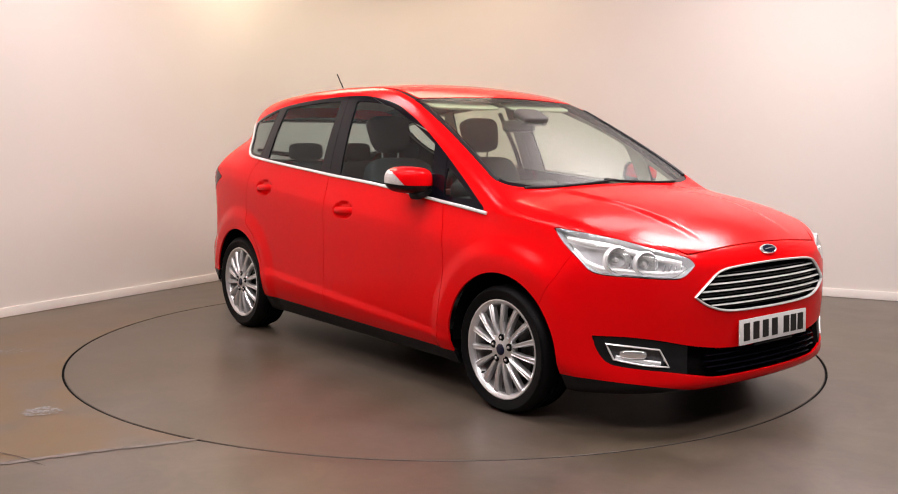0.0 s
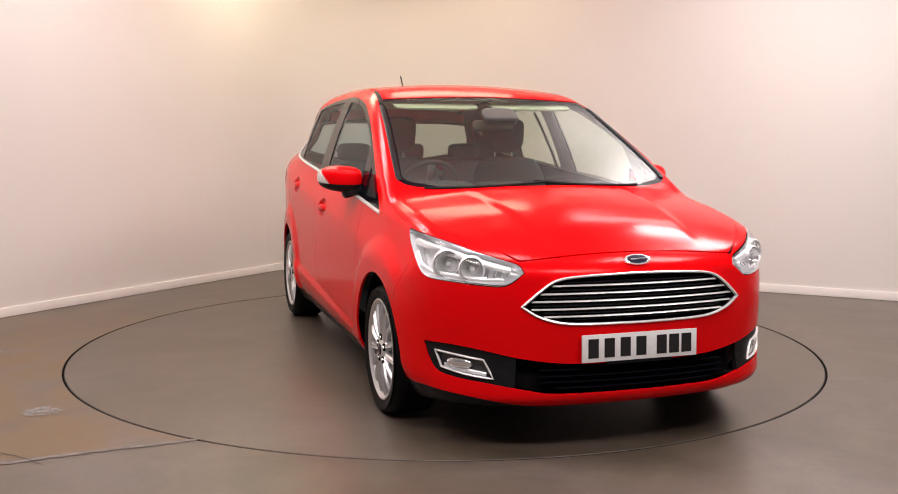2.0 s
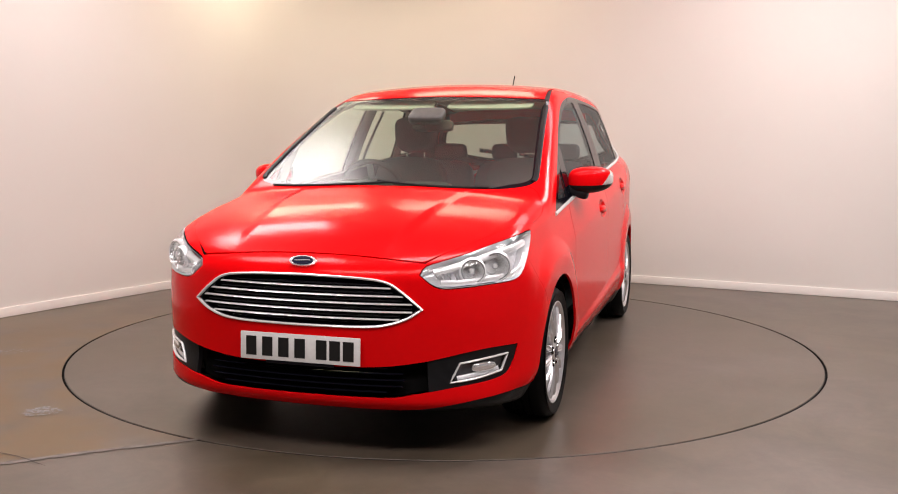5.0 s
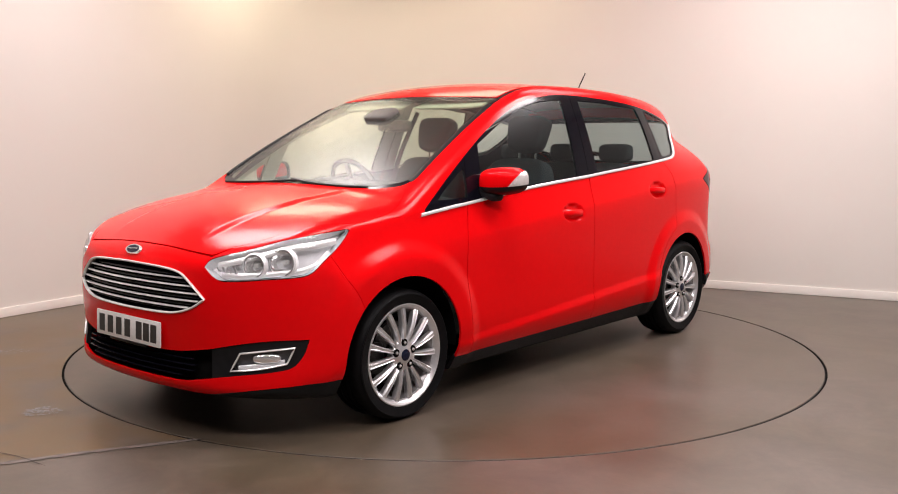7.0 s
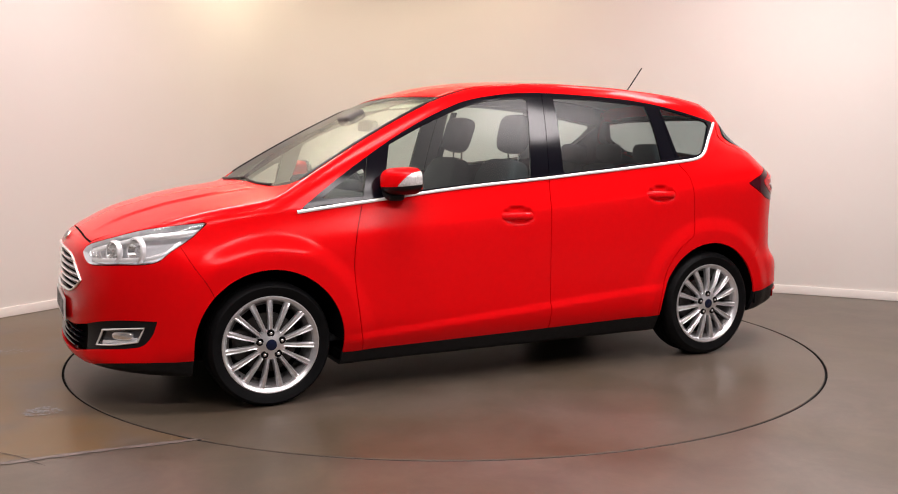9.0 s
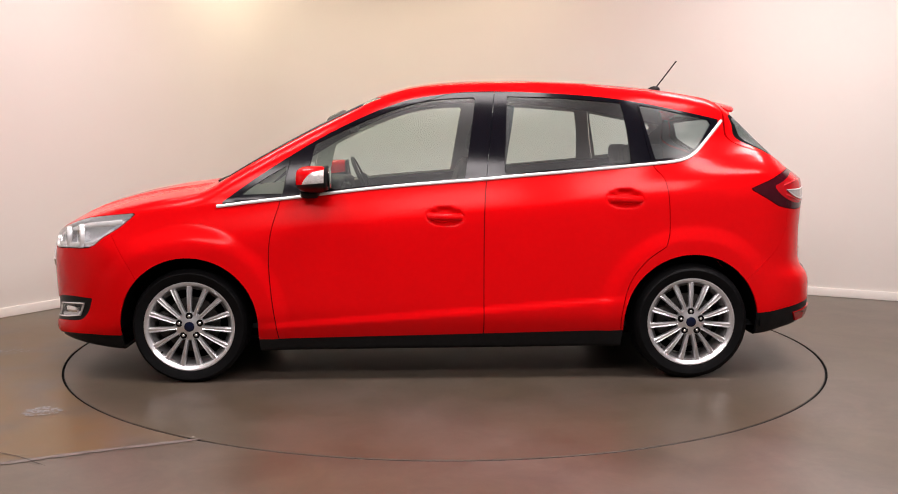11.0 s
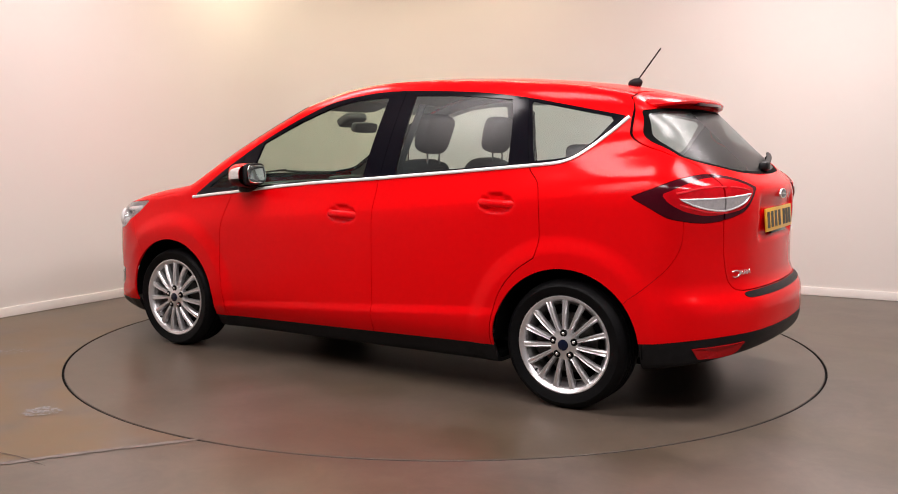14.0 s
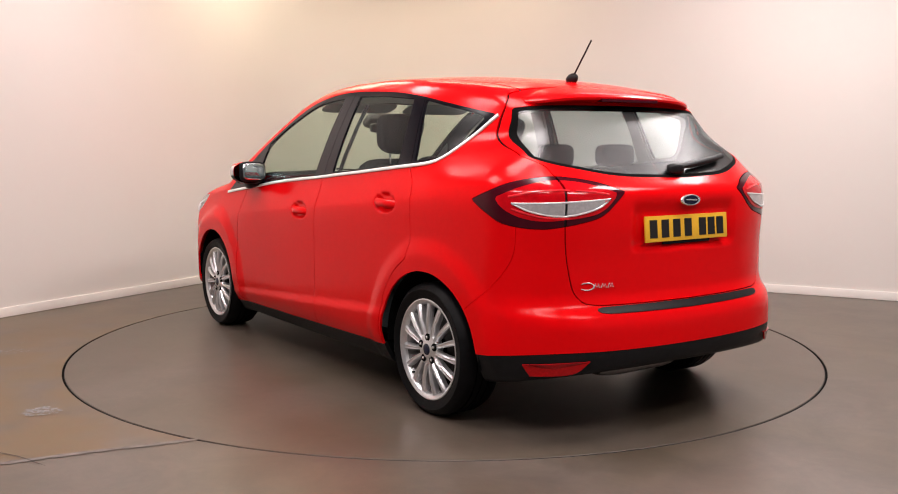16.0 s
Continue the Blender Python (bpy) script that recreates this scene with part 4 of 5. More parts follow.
    for sy in (1, -1):
        m = np.array([1, sy, 1])
        for rib in ([(-1.03, 1.034), (-1.18, 1.056), (-1.33, 1.062), (-1.385, 1.060)], [(-1.05, 0.985), (-1.13, 0.968), (-1.22, 0.952), (-1.385, 0.946)], [(-1.42, 1.060), (-1.52, 1.054), (-1.61, 1.042)]):
            q = np.c_[np.interp(np.linspace(0, 1, 12), np.linspace(0, 1, len(rib)), np.array(rib)[:, 0]), np.interp(np.linspace(0, 1, 12), np.linspace(0, 1, len(rib)), np.array(rib)[:, 1])]
            p, n = on_body(np.c_[-1.6 + q[:, 0] / 2, 1.6 + q[:, 0] / 2, q[:, 1]], (1, -1, 0))
            part("light_tube", sweep_bm((p + 0.004 * n) * m, ring_section(0.009, 0.006, 6), n * m), TAIL_TUBE, car)
        q = TAIL_WHITE[::2]
        p, n = on_body(np.c_[-1.6 + q[:, 0] / 2, 1.6 + q[:, 0] / 2, q[:, 1]], (1, -1, 0))
        part("clear_section_rim", sweep_bm((p + 0.006 * n) * m, ring_section(0.008, 0.006, 6), n * m, closed=True), BRIGHT, car)


def bars(x_of, rows_, width, depth, mat, name, parent, label=""):
    for z, y0 in rows_:
        ys = np.linspace(-y0, y0, 41)
        p, n = on_body(np.c_[np.full(41, 2.6), ys, np.full(41, z)], (-1, 0, 0))
        part(name, sweep_bm(p + x_of * n, ring_section(width, depth, 8), np.tile((0, 0, 1.0), (41, 1))), mat, parent, label)


def build_face(car, mouth, jaw, cut, made):
    # upper grille: black hollow, bright bars and frame
    P, N, T = shell(mouth, 0.0, 0.05)
    hollow = mesh_object("grille", *shell(mouth, -0.045, 0.0)[::2], SEAL, car, "black grille with bright horizontal bars", shell(mouth, -0.045, 0.0)[1])
    both = np.r_[GRILLE[GRILLE[:, 0] >= 0], (GRILLE[GRILLE[:, 0] >= 0] * (-1, 1))[::-1]]
    keep = [both[0]]
    for q in both[1:]:
        if np.hypot(*(q - keep[-1])) > 0.006:
            keep.append(q)
    ring_on(np.array(keep), "front", 0.002, 0.0105, 0.015, BRIGHT, "grille_surround", car, hollow)
    p_in = np.array(keep) * 0.975 + (0, 0.635 * 0.025)
    o = np.c_[np.full(len(p_in), 2.6), p_in]
    p, n = on_body(o, (-1, 0, 0))
    part("grille_well", sweep_bm(p - 0.026 * n, [(-0.003, -0.02), (0.003, -0.02), (0.003, 0.024), (-0.003, 0.024)], n, closed=True), GLOSS_BLACK, hollow)
    half = lambda z: np.interp(z, [0.540, 0.568, 0.611, 0.673, 0.714, 0.73], [0.30, 0.42, 0.49, 0.418, 0.345, 0.20])
    bars(-0.010, [(z, half(z) - 0.010) for z in (0.568, 0.598, 0.629, 0.660, 0.692)], 0.022, 0.0085, BRIGHT, "grille_bar", hollow)
    bars(-0.024, [(z, half(z) - 0.03) for z in (0.553, 0.583, 0.613, 0.645, 0.676, 0.707)], 0.02, 0.012, GLOSS_BLACK, "grille_shadow_bar", hollow)
    # lower intake with its lamps
    fog, rest = cut(jaw, QUARTER, FOG, lambda p: p[:, 0] > 1.5, 0)
    vent, wing_trim = split(rest, QUARTER(rest[0])[:, 0] + 1.60)
    panel("fog_lamp_surround", wing_trim, TRIM, car, -0.006, 0.02, "matt black bumper insert", sides=True)
    P, N, T = shell(vent, -0.05, 0.0)
    intake = mesh_object("lower_intake", P, T, SEAL, car, "black lower air intake with slats", N)
    bars(-0.018, [(0.279, 0.36), (0.303, 0.42), (0.327, 0.43), (0.351, 0.42), (0.371, 0.36)], 0.03, 0.007, GLOSS_BLACK, "intake_slat", intake)
    for mirror, sy in (("left", 1), ("right", -1)):
        m = np.array([1, sy, 1])
        P, N, T = shell(fog, -0.004, 0.0, mirror)
        lens = mesh_object("fog_lamp", P, T, LENS, car, "clear fog lamp in a bright frame", N)
        P, N, T = shell(fog, -0.022, 0.0, mirror)
        mesh_object("reflector", P, T, LAMP_DARK, lens, normals=N)
        c, n = on_body([(1.6 + 1.27 / 2, 1.6 - 1.27 / 2, 0.368)], (-1, -1, 0))
        bm = pillow((0.03, 0.115, 0.040), (c[0] - 0.014 * n[0]) * m, 0.7, rot=Matrix.Rotation(math.atan2(n[0][1] * sy, n[0][0]), 4, "Z"))
        part("projector", bm, REFLECTOR, lens)
        q = np.array([(-1.165, 0.352), (-1.26, 0.343), (-1.36, 0.336), (-1.44, 0.330)])
        p, n = on_body(np.c_[1.6 - q[:, 0] / 2, 1.6 + q[:, 0] / 2, q[:, 1]], (-1, -1, 0))
        part("light_blade", sweep_bm((p - 0.014 * n) * m, ring_section(0.022, 0.010, 8), n * m), LAMP_GREY, lens)
        q = FOG[::2]
        p, n = on_body(np.c_[1.6 - q[:, 0] / 2, 1.6 + q[:, 0] / 2, q[:, 1]], (-1, -1, 0))
        part("frame_ring", sweep_bm((p - 0.002 * n) * m, ring_section(0.009, 0.012, 8), n * m, closed=True), BRIGHT, lens)


def plate(name, car, x, z, mat, lean, sign):
    """A number plate with plain bars in place of its characters."""
    rot = Matrix.Rotation(radians(lean), 4, "Y")
    ob = part(name, box_bm((0.008, 0.525, 0.112), (x, 0, z), 0.003, rot=rot), mat, car, "yellow rear number plate" if sign < 0 else "white front number plate")
    part("plate_holder", box_bm((0.010, 0.30, 0.014), (x - 0.002 * sign, 0, z - 0.062), 0.002), GLOSS_BLACK, ob)
    for y in (-0.20, -0.128, -0.056, 0.016, 0.110, 0.168, 0.226):
        yy = (y - 0.013) * sign
        bm = box_bm((0.0012, 0.046, 0.078), Matrix.Translation((x, 0, z)) @ rot @ Vector((0.0046 * sign, yy, 0)), 0.0, rot=rot)
        part("plate_bar", bm, INK, ob)
    return ob


def oval_badge(car, x, z, lean, sign, y=0.0):
    rot = Matrix.Translation((x, y, z)) @ Matrix.Rotation(radians(lean), 4, "Y")
    prof = [(0.0, 0.006), (0.40, 0.006), (0.43, 0.0075), (0.50, 0.006), (0.52, 0.0), (0.0, 0.0)]
    outer = lathe_bm([(r, h * sign) for r, h in prof], 40, "x")
    outer.transform(rot @ Matrix.Diagonal((1, 0.118, 0.048, 1)))
    ob = part("oval_badge", outer, CHROME, car, "blue oval badge with bright rim")
    inner = lathe_bm([(0.0, 0.0088 * sign), (0.38, 0.008 * sign), (0.40, 0.005 * sign)], 40, "x")
    inner.transform(rot @ Matrix.Diagonal((1, 0.118, 0.048, 1)))
    part("badge_field", inner, BLUE, ob)
    stroke = sweep_bm([rot @ Vector((0.0092 * sign, yy, 0.0015 * math.sin(yy * 60))) for yy in np.linspace(-0.034, 0.034, 18)], ring_section(0.005, 0.002, 6), [(sign, 0, 0)] * 18)
    part("badge_stroke", stroke, CHROME, ob)


def build_wheel(car, x, sy, steer=0.0):
    """Tyre, fifteen-spoke alloy, nuts, cap and brake; the outer face lies at y = 0.876."""
    hz = HUB_Z + (0.001 if x < 0 else -0.008)
    R, r = hz + 0.001, 0.232
    hub = new("wheel")
    hub.parent = car
    hub.matrix_basis = Matrix.Translation((x, 0.768 * sy, hz)) @ (Matrix.Rotation(math.pi, 4, "Z") if sy < 0 else Matrix.Identity(4))
    tagged(hub, "silver multi-spoke alloy wheel with a black tyre")
    prof = [(r - 0.006, -0.098), (r + 0.012, -0.104), (r + 0.045, -0.109), (R - 0.022, -0.104), (R - 0.006, -0.092), (R, -0.070), (R, -0.040), (R - 0.007, -0.039), (R - 0.007, -0.031), (R, -0.030), (R, -0.004),
            (R - 0.007, -0.003), (R - 0.007, 0.005), (R, 0.006), (R, 0.032), (R - 0.007, 0.033), (R - 0.007, 0.041), (R, 0.042), (R, 0.070), (R - 0.006, 0.092), (R - 0.022, 0.104), (r + 0.050, 0.110), (r + 0.046, 0.1115),
            (r + 0.042, 0.110), (r + 0.014, 0.106), (r + 0.006, 0.101), (r - 0.002, 0.100), (r - 0.006, 0.094)]
    part("tyre", lathe_bm(prof, 96), RUBBER, hub, "black rubber tyre")
    part("barrel", lathe_bm([(r - 0.010, -0.098), (r - 0.026, -0.085), (r - 0.040, -0.04), (r - 0.040, 0.058), (r - 0.024, 0.0775)], 64), BARREL, hub)
    part("rim", lathe_bm([(r - 0.024, 0.078), (r - 0.020, 0.090), (r - 0.010, 0.098), (r - 0.002, 0.104), (r + 0.003, 0.103), (r + 0.004, 0.096), (r - 0.004, 0.092)], 96), ALLOY, hub)
    # spokes: ridged wedges, thicker at the rim
    bm0 = bmesh.new()
    stations = [(0.045, 0.0105, 0.094, 0.030), (0.085, 0.0098, 0.104, 0.034), (0.14, 0.0115, 0.106, 0.034), (0.190, 0.0140, 0.100, 0.032), (0.214, 0.0155, 0.095, 0.030), (0.226, 0.017, 0.090, 0.028)]
    rings = []
    for rad, w, h, d in stations:
        rings.append([bm0.verts.new(c) for c in ((rad, h - d, -w), (rad, h - 0.010, -w), (rad, h - 0.001, -w * 0.55), (rad, h - 0.004, -w * 0.25), (rad, h - 0.004, w * 0.25), (rad, h - 0.001, w * 0.55), (rad, h - 0.010, w), (rad, h - d, w))])
    for A, B in zip(rings, rings[1:]):
        for k in range(8):
            bm0.faces.new((A[k], A[(k + 1) % 8], B[(k + 1) % 8], B[k]))
    bm0.faces.new(rings[0]), bm0.faces.new(rings[-1][::-1])
    first = part("spoke", bm0, ALLOY, hub, angle=28)
    for k in range(15):
        ob = first if k == 0 else new("spoke", first.data)
        ob.parent = hub
        ob.matrix_basis = Matrix.Rotation(2 * math.pi * (k + 0.25) / 15, 4, "Y")
    part("hub_centre", lathe_bm([(0.0, 0.06), (0.072, 0.06), (0.076, 0.086), (0.070, 0.096), (0.045, 0.099), (0.036, 0.104), (0.0, 0.104)], 40), ALLOY, hub)
    part("centre_cap", lathe_bm([(0.0, 0.1085), (0.020, 0.108), (0.026, 0.106), (0.0275, 0.102), (0.0275, 0.09)], 32), BLUE, hub, "dark blue centre cap")
    for k in range(5):
        a = 2 * math.pi * k / 5 + 0.3
        c = (0.056 * math.cos(a), 0, 0.056 * math.sin(a))
        # recess coloured black instead of alloy, for the shade round the nut
        part("nut_recess", lathe_bm([(0.0, 0.1003), (0.0150, 0.1003), (0.0165, 0.1018), (0.0185, 0.098), (0.0185, 0.09)], 20, centre=c), SEAL, hub)
        part("wheel_nut", lathe_bm([(0.0, 0.107), (0.004, 0.1065), (0.0075, 0.104), (0.0085, 0.098)], 6, centre=c), CHROME, hub)
    part("brake_disc", lathe_bm([(0.06, 0.030), (0.145, 0.030), (0.145, 0.008), (0.06, 0.008)], 48), IRON, hub)
    part("caliper", pillow((0.10, 0.055, 0.15), (0.125, 0.022, 0.0), 0.5), IRON, hub)
    part("valve", lathe_bm([(0.0, 0.09), (0.0045, 0.088), (0.0045, 0.06)], 10, centre=(0.150, 0, -0.140)), RUBBER, hub)
    # black disc added behind the spokes, for the shade inside the wheel
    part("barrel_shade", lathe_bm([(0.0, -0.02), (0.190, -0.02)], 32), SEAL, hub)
    # dark arch liner round the wheel
    reach = ARCH_R[1 if x > 0 else -1] + 0.012
    bm = bmesh.new()
    prev = None
    for k in range(37):
        a = math.pi * (-0.02 + 1.04 * k / 36)
        co = [(HUB_X * (1 if x > 0 else -1) + reach * math.cos(a), yy * sy, 0.305 + reach * math.sin(a)) for yy in (0.855, 0.50)]
        row = [bm.verts.new(c) for c in co]
        if prev:
            bm.faces.new((prev[0], prev[1], row[1], row[0]))
        prev = row
    cap = [bm.verts.new((HUB_X * (1 if x > 0 else -1) + reach * math.cos(t), 0.50 * sy, 0.305 + reach * math.sin(t))) for t in [math.pi * (-0.02 + 1.04 * k / 18) for k in range(19)]]
    bm.faces.new(cap)
    part("arch_liner", bm, SEAL, car)


def build_seat(car, x, y, z, w, name="front_seat", head=True, lean=16, back_h=0.62):
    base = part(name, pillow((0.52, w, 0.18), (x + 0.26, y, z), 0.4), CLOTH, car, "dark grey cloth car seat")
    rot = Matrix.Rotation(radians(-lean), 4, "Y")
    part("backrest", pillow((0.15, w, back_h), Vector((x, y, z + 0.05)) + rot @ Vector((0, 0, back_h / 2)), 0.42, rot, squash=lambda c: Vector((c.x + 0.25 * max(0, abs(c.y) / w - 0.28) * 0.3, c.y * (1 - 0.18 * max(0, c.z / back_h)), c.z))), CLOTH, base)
    if head:
        top = Vector((x, y, z + 0.05)) + rot @ Vector((0, 0, back_h + 0.155))
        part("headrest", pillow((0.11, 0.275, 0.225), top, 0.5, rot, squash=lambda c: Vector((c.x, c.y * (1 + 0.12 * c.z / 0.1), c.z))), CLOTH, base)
        for dy in (-0.06, 0.06):
            part("headrest_post", lathe_bm([(0.006, -0.16), (0.006, 0.0)], 8, "z", centre=top + Vector((0.005, dy, -0.02))), CHROME, base)
    return base


def build_cabin(car):
    for sy in (1, -1):
        build_seat(car, -0.055, 0.37 * sy, 0.50, 0.50, back_h=0.63)
    for y in (-0.42, 0, 0.42):
        build_seat(car, -0.98, y, 0.52, 0.42, "rear_seat", head=False, lean=20, back_h=0.58)
    for y, s in ((-0.42, 0.24), (0.0, 0.20), (0.42, 0.24)):
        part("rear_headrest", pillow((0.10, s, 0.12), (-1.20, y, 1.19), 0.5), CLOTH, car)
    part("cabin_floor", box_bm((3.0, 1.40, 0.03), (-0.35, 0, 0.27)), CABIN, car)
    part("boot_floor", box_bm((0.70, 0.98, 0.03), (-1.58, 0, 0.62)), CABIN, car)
    # dashboard, hood over the dials, centre stack
    sec = [(1.16, 0.99), (1.02, 1.005), (0.82, 1.005), (0.66, 0.985), (0.58, 0.93), (0.57, 0.84), (0.64, 0.70), (0.74, 0.52), (1.10, 0.50)]
    bm = bmesh.new()
    cols = [[bm.verts.new((px - 0.05 * (yy / 0.72) ** 2 * (px > 0.9), yy, pz - 0.04 * (yy / 0.72) ** 4)) for px, pz in sec] for yy in np.linspace(-0.74, 0.74, 15)]
    for A, B in zip(cols, cols[1:]):
        for k in range(len(sec) - 1):
            bm.faces.new((A[k], A[k + 1], B[k + 1], B[k]))
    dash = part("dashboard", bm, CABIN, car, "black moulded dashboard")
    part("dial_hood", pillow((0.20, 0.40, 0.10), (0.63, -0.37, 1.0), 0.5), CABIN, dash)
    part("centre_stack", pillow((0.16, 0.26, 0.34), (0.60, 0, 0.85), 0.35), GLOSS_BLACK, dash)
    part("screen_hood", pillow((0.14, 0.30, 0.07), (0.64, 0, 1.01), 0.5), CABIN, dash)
    rot = Matrix.Translation((0.46, -0.37, 0.985)) @ Matrix.Rotation(radians(-65), 4, "Y")
    bm = sweep_bm([rot @ Vector((0.182 * math.cos(a), 0.182 * math.sin(a), 0)) for a in np.linspace(0, 2 * math.pi, 48, endpoint=False)], ring_section(0.030, 0.026, 10), [rot.to_3x3() @ Vector((0, 0, 1))] * 48, closed=True)
    wheel = part("steering_wheel", bm, CABIN, car, "black steering wheel")
    part("wheel_boss", pillow((0.15, 0.17, 0.06), rot @ Vector((0, 0, 0.01)), 0.6, rot.to_3x3().to_4x4()), CABIN, wheel)
    for a in (0, math.pi, -math.pi / 2):
        r3 = rot @ Matrix.Rotation(a + math.pi / 2, 4, "Z")
        part("wheel_spoke", box_bm((0.11, 0.035, 0.014), (0, 0, 0), 0.004, rot=r3 @ Matrix.Translation((0.12, 0, 0))), SATIN, wheel)
    # driving mirror with the sensor box behind it
    part("sensor_box", pillow((0.13, 0.20, 0.06), (0.60, 0.0, 1.400), 0.45, Matrix.Rotation(radians(28), 4, "Y")), BOX_GREY, car, "grey sensor housing at the windscreen")
    part("driving_mirror", pillow((0.045, 0.24, 0.065), (0.50, 0.0, 1.350), 0.4, Matrix.Rotation(radians(-10), 4, "Y")), BOX_GREY, car)
    for sy in (1, -1):
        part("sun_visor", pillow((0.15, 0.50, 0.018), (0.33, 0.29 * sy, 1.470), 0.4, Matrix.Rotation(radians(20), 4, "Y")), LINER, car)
        p, n = on_body([(xx, 1.3 * sy, zz) for xx, zz in ((-0.30, 1.06), (-0.32, 1.20), (-0.35, 1.36), (-0.37, 1.48))], (0, -sy, 0))
        part("belt_strap", sweep_bm(p - 0.05 * n, [(-0.022, -0.001), (0.022, -0.001), (0.022, 0.001), (-0.022, 0.001)], n), CABIN, car)


def build_details(car, made):
    # door mirrors
    for sy in (1, -1):
        def shape(c, s=sy):
            f = (c.x + 0.085) / 0.17
            o = c.y * s / 0.105
            out = max(0, o)
            return Vector((c.x - 0.040 * out - 0.020 * out * out, c.y * (0.90 + 0.10 * f), c.z * (1 - 0.22 * out**1.5) * (0.98 - 0.10 * f) + 0.004 * o))

        def half(keep_top, grow=1.0):
            bm = pillow((0.178 * grow, 0.226 * grow, 0.146 * grow), (0.672, 0.914 * sy, 1.068), 0.60, n=(44, 28), squash=shape)
            everything = lambda: bm.verts[:] + bm.edges[:] + bm.faces[:]
            bmesh.ops.bisect_plane(bm, geom=everything(), plane_co=(0.675, 0, 1.048), plane_no=(0.10, 0, 1), clear_inner=keep_top, clear_outer=not keep_top)
            bmesh.ops.bisect_plane(bm, geom=everything(), plane_co=(0.606, 0, 1.0), plane_no=(1, 0, 0), clear_inner=True)
            return bm
        m = part("door_mirror", half(True), RED, car, "red and black door mirror")
        part("lower_shell", half(False), TRIM, m)
        part("mirror_glass", pillow((0.012, 0.146, 0.104), (0.583, 0.900 * sy, 1.076), 0.50, Matrix.Rotation(radians(7), 4, "Y")), MIRROR, m)
        part("glass_rim", pillow((0.030, 0.172, 0.126), (0.604, 0.900 * sy, 1.075), 0.50), TRIM, m)
        lens = half(True, 1.018)
        bmesh.ops.bisect_plane(lens, geom=lens.verts[:] + lens.edges[:] + lens.faces[:], plane_co=(0.66, 0.982 * sy, 1.075), plane_no=(0.50, -sy, 0.95), clear_outer=True)
        part("indicator", lens, AMBER, m, "clear indicator lens")
        part("mirror_foot", pillow((0.10, 0.12, 0.045), (0.690, 0.850 * sy, 1.005), 0.5, Matrix.Rotation(radians(-22 * sy), 4, "X")), TRIM, m)
        # door handles
        for i, (hx, hz) in enumerate(HANDLES):
            p, n = on_body([(hx, 1.3 * sy, hz)], (0, -sy, 0))
            pts, ups = [], []
            for s in np.linspace(-1, 1, 17):
                pts.append((hx - 0.098 * s, p[0][1] + sy * (0.024 - 0.022 * abs(s) ** 3), hz - 0.003 * s))
                ups.append((0, sy, 0.15))
            part("door_handle", sweep_bm(pts, [(0.019 * math.cos(a), 0.010 * math.sin(a)) for a in np.linspace(0, 2 * math.pi, 12, endpoint=False)], ups), RED, made["front_door" if i == 0 else "rear_door"][0 if sy > 0 else 1], "red door handle")
    # aerial
    foot = part("aerial", pillow((0.080, 0.040, 0.056), (-1.315, 0, 1.574), 1.0, squash=lambda c: Vector((c.x - 0.3 * max(c.z, 0), c.y, c.z))), TRIM, car, "short black roof aerial leaning back")
    rod = [Vector((-1.325, 0, 1.585)).lerp(Vector((-1.452, 0, 1.752)), s) for s in np.linspace(0, 1, 8)]
    part("rod", sweep_bm(rod, ring_section(0.0085, 0.0085, 8), [(1, 0, 1)] * 8), TRIM, foot)
    # spoiler over the rear window, with its high brake light
    bm = bmesh.new()
    cols = []
    for y in np.linspace(-0.525, 0.525, 27):
        f = abs(y) / 0.525
        back = -1.725 + 0.075 * f**2 + 0.05 * f**10
        top = lambda xx: np.interp(xx, *ROOF) - np.interp(xx, *CROWN) * y * y - 0.030 * f**5 + 0.003
        cols.append([bm.verts.new((px, y, pz)) for px, pz in ((-1.50, top(-1.50) - 0.004), (-1.57, top(-1.57)), (back + 0.06, top(back + 0.06)), (back + 0.012, top(back + 0.012)), (back, top(back) - 0.008),
                                                            (back + 0.004, top(back) - 0.020), (back + 0.03, top(back) - 0.028), (-1.62 + 0.03 * f, 1.435 - 0.03 * f**2), (-1.52, 1.44 - 0.03 * f**2))])
    for A, B in zip(cols, cols[1:]):
        for k in range(9):
            bm.faces.new((A[k], A[(k + 1) % 9], B[(k + 1) % 9], B[k]))
    bm.faces.new(cols[0][::-1]), bm.faces.new(cols[-1])
    spoiler = part("roof_spoiler", bm, RED, made["tailgate"][0], angle=50)
    part("brake_light", box_bm((0.05, 0.36, 0.014), (-1.700, 0, 1.4505), 0.003), TAIL_DARK, spoiler, "dark red high brake light")
    # rear wiper
    p, n = on_body(np.c_[np.full(20, -2.6), np.linspace(0.02, -0.40, 20), np.linspace(1.128, 1.178, 20)], (1, 0, 0))
    wiper = part("rear_wiper", sweep_bm(p + 0.026 * n, ring_section(0.030, 0.022, 8), n), TRIM, made["tailgate"][0], "black rear wiper")
    part("blade", sweep_bm((p + 0.008 * n)[6:], [(-0.004, -0.006), (0.004, -0.006), (0.002, 0.008), (-0.002, 0.008)], n[6:]), SEAL, wiper)
    part("pivot", pillow((0.05, 0.09, 0.05), p[1] + 0.016 * n[1], 0.7), TRIM, wiper)
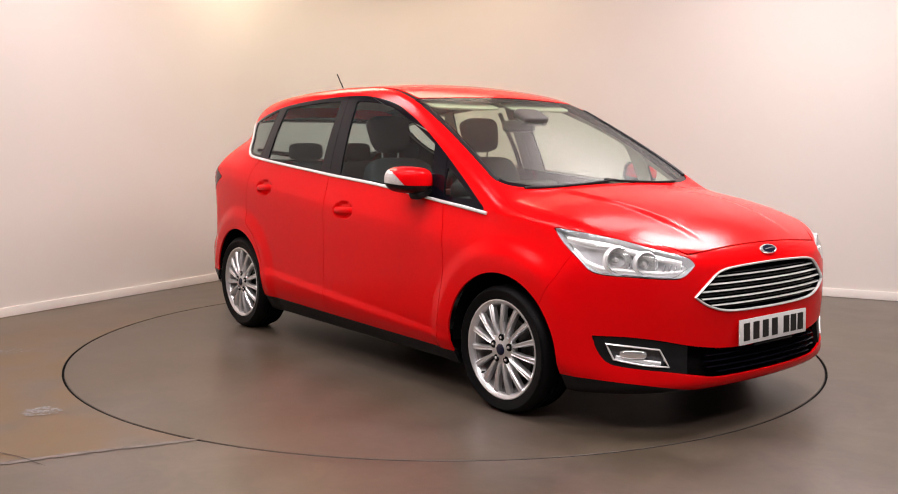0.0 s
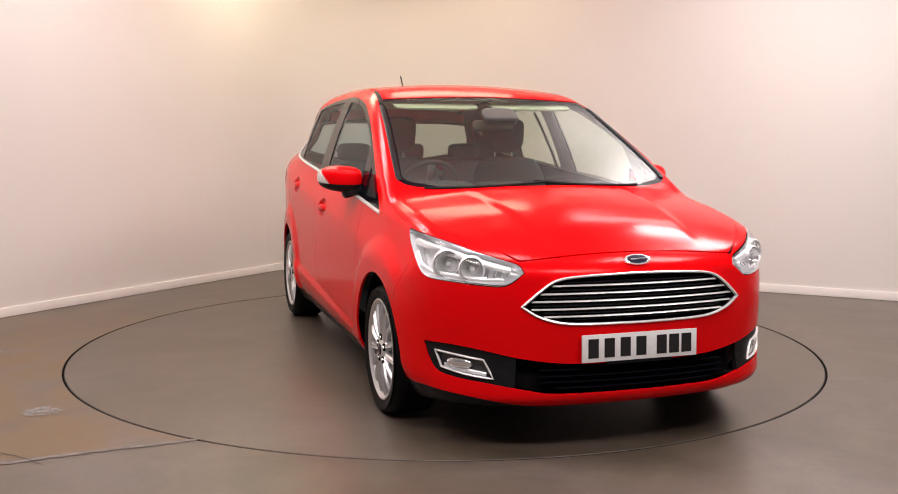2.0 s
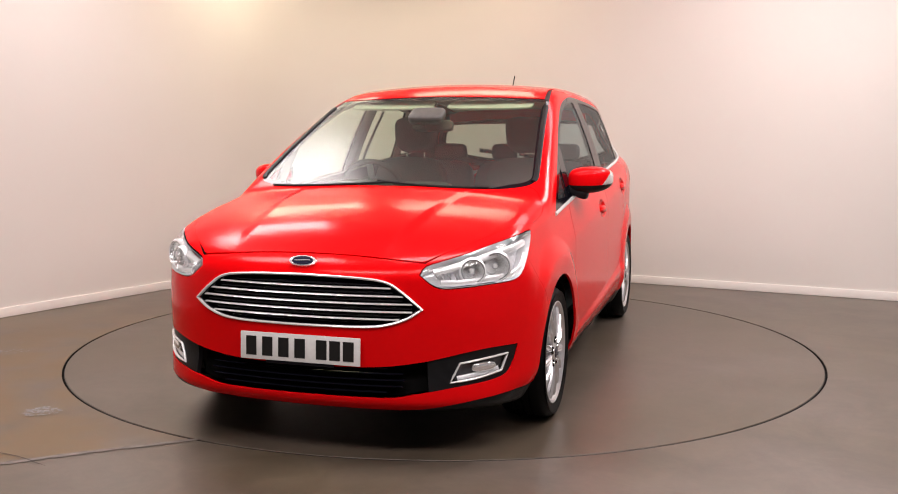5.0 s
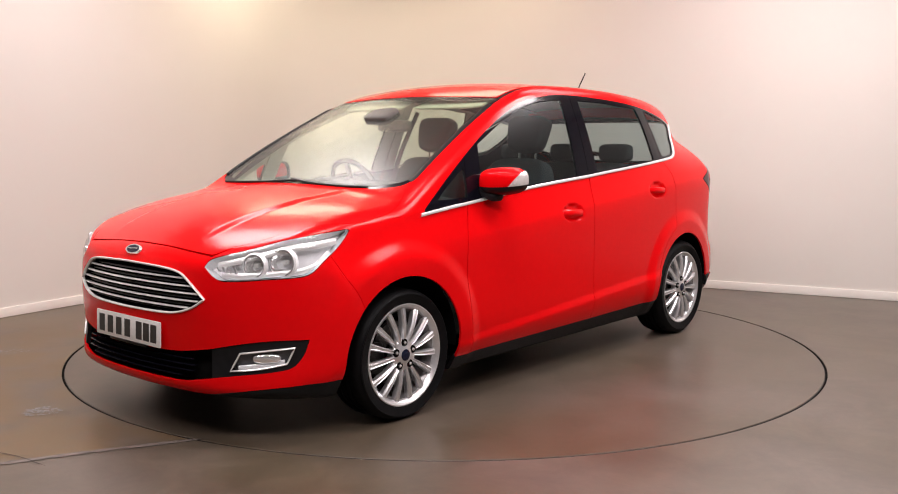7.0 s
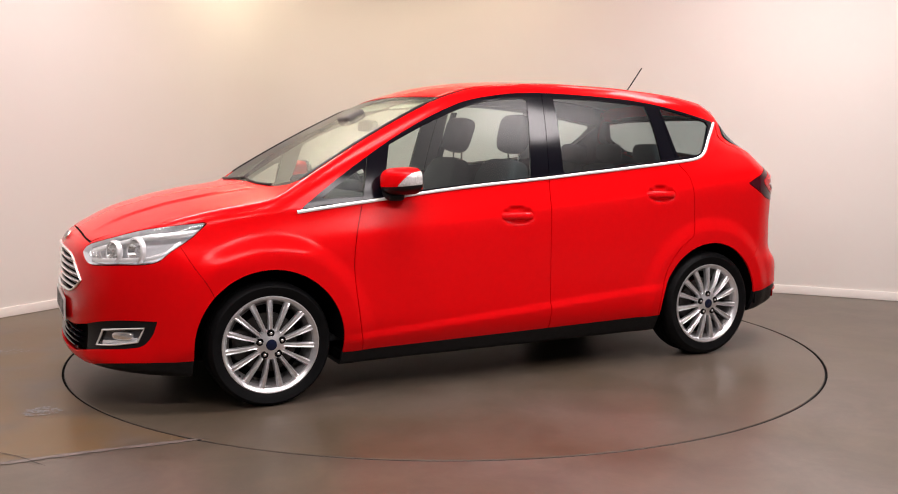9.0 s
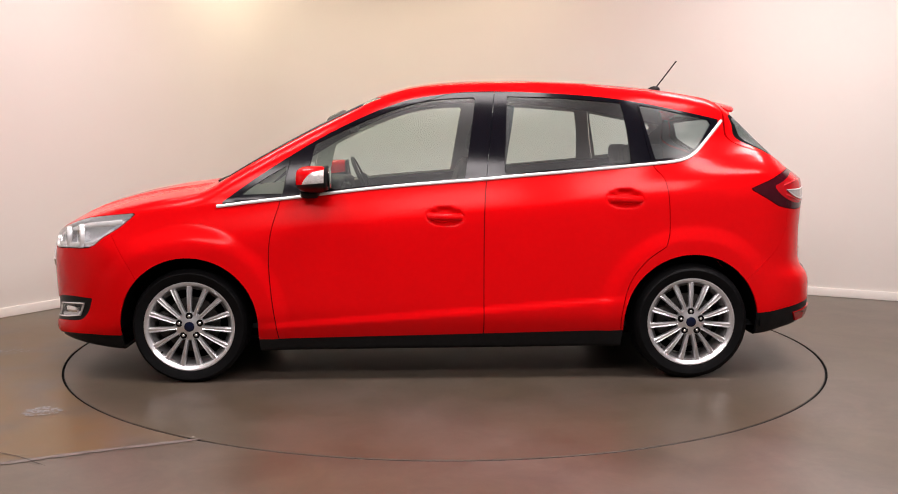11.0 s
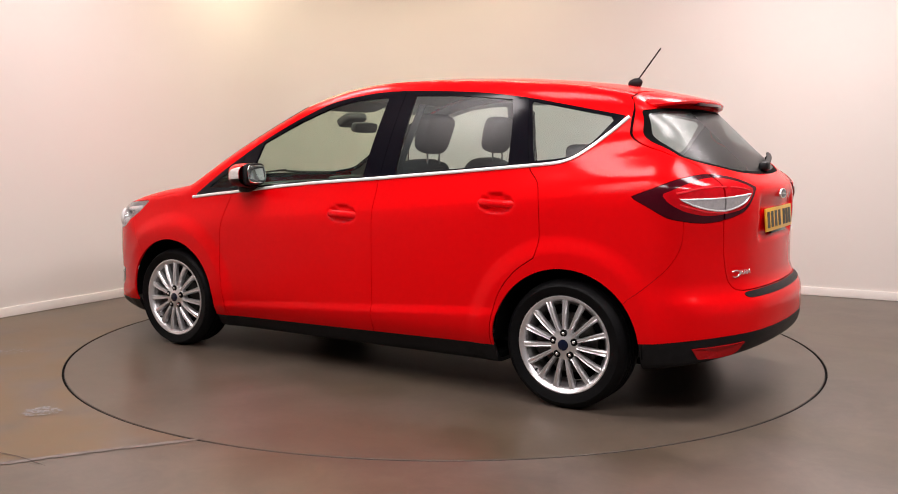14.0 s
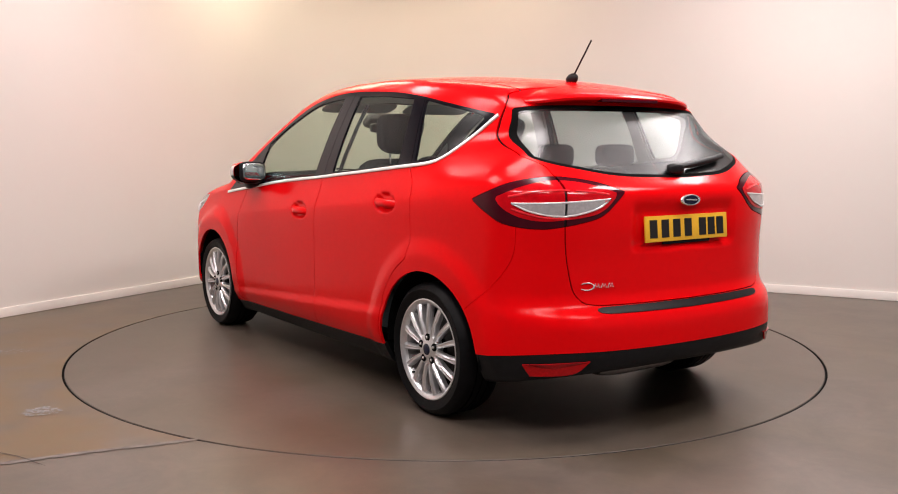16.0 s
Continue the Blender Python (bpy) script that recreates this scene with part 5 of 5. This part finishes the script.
    # windscreen wipers on the scuttle
    for ya, yb in ((-0.62, 0.02), (-0.05, 0.52)):
        p, n = on_body(np.c_[np.linspace(1.238, 1.246, 16) - 0.06 * np.linspace(-0.7, 0.7, 16) ** 2, np.linspace(ya, yb, 16), np.full(16, 2.0)], (0, 0, -1))
        part("windscreen_wiper", sweep_bm(p + 0.004 * n, ring_section(0.014, 0.012, 6), n), TRIM, car)
    plate("front_plate", car, 2.192, 0.4385, PLATE_WHITE, -2, 1)
    plate("rear_plate", car, -2.086, 0.890, PLATE_YELLOW, 5, -1)
    oval_badge(car, 2.148, 0.784, -38, 1)
    oval_badge(car, -2.100, 1.010, 4, -1)
    # model badge in bright plain strokes
    ys = np.linspace(0.555, 0.50, 15)
    zs = 0.662 + 0.012 * np.sin(np.linspace(0.4, 5.6, 15))
    a = np.linspace(0.7, 5.6, 20)
    p, n = on_body(np.c_[np.full(20, -2.6), 0.535 - 0.030 * np.cos(a) * -1 - 0.0, 0.662 + 0.015 * np.sin(a)], (1, 0, 0))
    badge = part("model_badge", sweep_bm(p + 0.003 * n, ring_section(0.005, 0.004, 6), n), CHROME, made["tailgate"][0], "bright model badge strokes")
    for y0 in (0.492, 0.460, 0.428):
        q = [(y0 + 0.012, 0.654), (y0 + 0.006, 0.674), (y0, 0.656), (y0 - 0.006, 0.674), (y0 - 0.012, 0.655)]
        p, n = on_body([(-2.6, yy, zz) for yy, zz in q], (1, 0, 0))
        part("badge_stroke", sweep_bm(p + 0.003 * n, ring_section(0.005, 0.004, 6), n), CHROME, badge)
    # rear reflectors, tow cover, exhaust, underside
    for sy in (1, -1):
        pts = REFLECTOR_R
        bm = bmesh.new()
        o = np.c_[-1.6 + pts[:, 0] / 2, 1.6 + pts[:, 0] / 2, pts[:, 1]]
        p, n = on_body(o, (1, -1, 0))
        m = np.array([1, sy, 1])
        top = [bm.verts.new((a + 0.006 * b) * m) for a, b in zip(p, n)]
        low = [bm.verts.new((a - 0.01 * b) * m) for a, b in zip(p, n)]
        mid = bm.verts.new((p.mean(0) + 0.014 * n.mean(0)) * m)
        for k in range(len(top)):
            j = (k + 1) % len(top)
            bm.faces.new((top[k], top[j], mid))
            bm.faces.new((low[k], low[j], top[j], top[k]))
        part("rear_reflector", bm, REFLECT_RED, car, "red bumper reflector")
    part("underbody", box_bm((3.5, 1.15, 0.05), (0.10, 0, 0.215), 0.01), SEAL, car)
    part("underbody_sides", box_bm((1.9, 1.58, 0.05), (0, 0, 0.19), 0.01), SEAL, car)
    part("exhaust", lathe_bm([(0.024, 0.22), (0.024, 0.0), (0.021, 0.0), (0.021, 0.2)], 20, "x", centre=(-1.98, 0.42, 0.285)), IRON, car)
    part("silencer", pillow((0.30, 0.55, 0.14), (-1.80, 0.10, 0.285), 0.5), BARREL, car)


car = new("car")
tagged(car, "bright red five-door compact people carrier with alloy wheels", "car")
parts = build_body(car)
for wx in (HUB_X, -HUB_X):
    for wy in (1, -1):
        build_wheel(car, wx, wy)
build_cabin(car)
build_details(car, parts)

# ---- what moves: the turntable turns, and the car on it ----
TURN = [(0.0, -51.1), (0.5, -54.5), (1.0, -59.9), (1.5, -65.6), (2.0, -71.6), (2.5, -77.55), (3.0, -83.5), (3.5, -89.5), (4.0, -95.5), (4.5, -101.4), (7.0, -131.1), (7.5, -136.9), (8.0, -142.7), (8.5, -148.55), (9.0, -154.3),
        (11.5, -183.1), (12.0, -188.85), (12.5, -194.6), (13.0, -200.35), (13.5, -206.15), (14.0, -212.1), (14.5, -217.85), (15.0, -223.7), (15.5, -229.6), (16.0, -235.5)]
OFFSET = Vector((0.0525, 0.0989, 0.0))


def motions():
    walk(turntable, [(t, pose(0, 0, 0, 0, 0, a)) for t, a in TURN])
    walk(car, [(t, Matrix.Translation(Matrix.Rotation(radians(a), 3, "Z") @ OFFSET) @ pose(0, 0, 0, 0, 0, a)) for t, a in TURN])


motions()
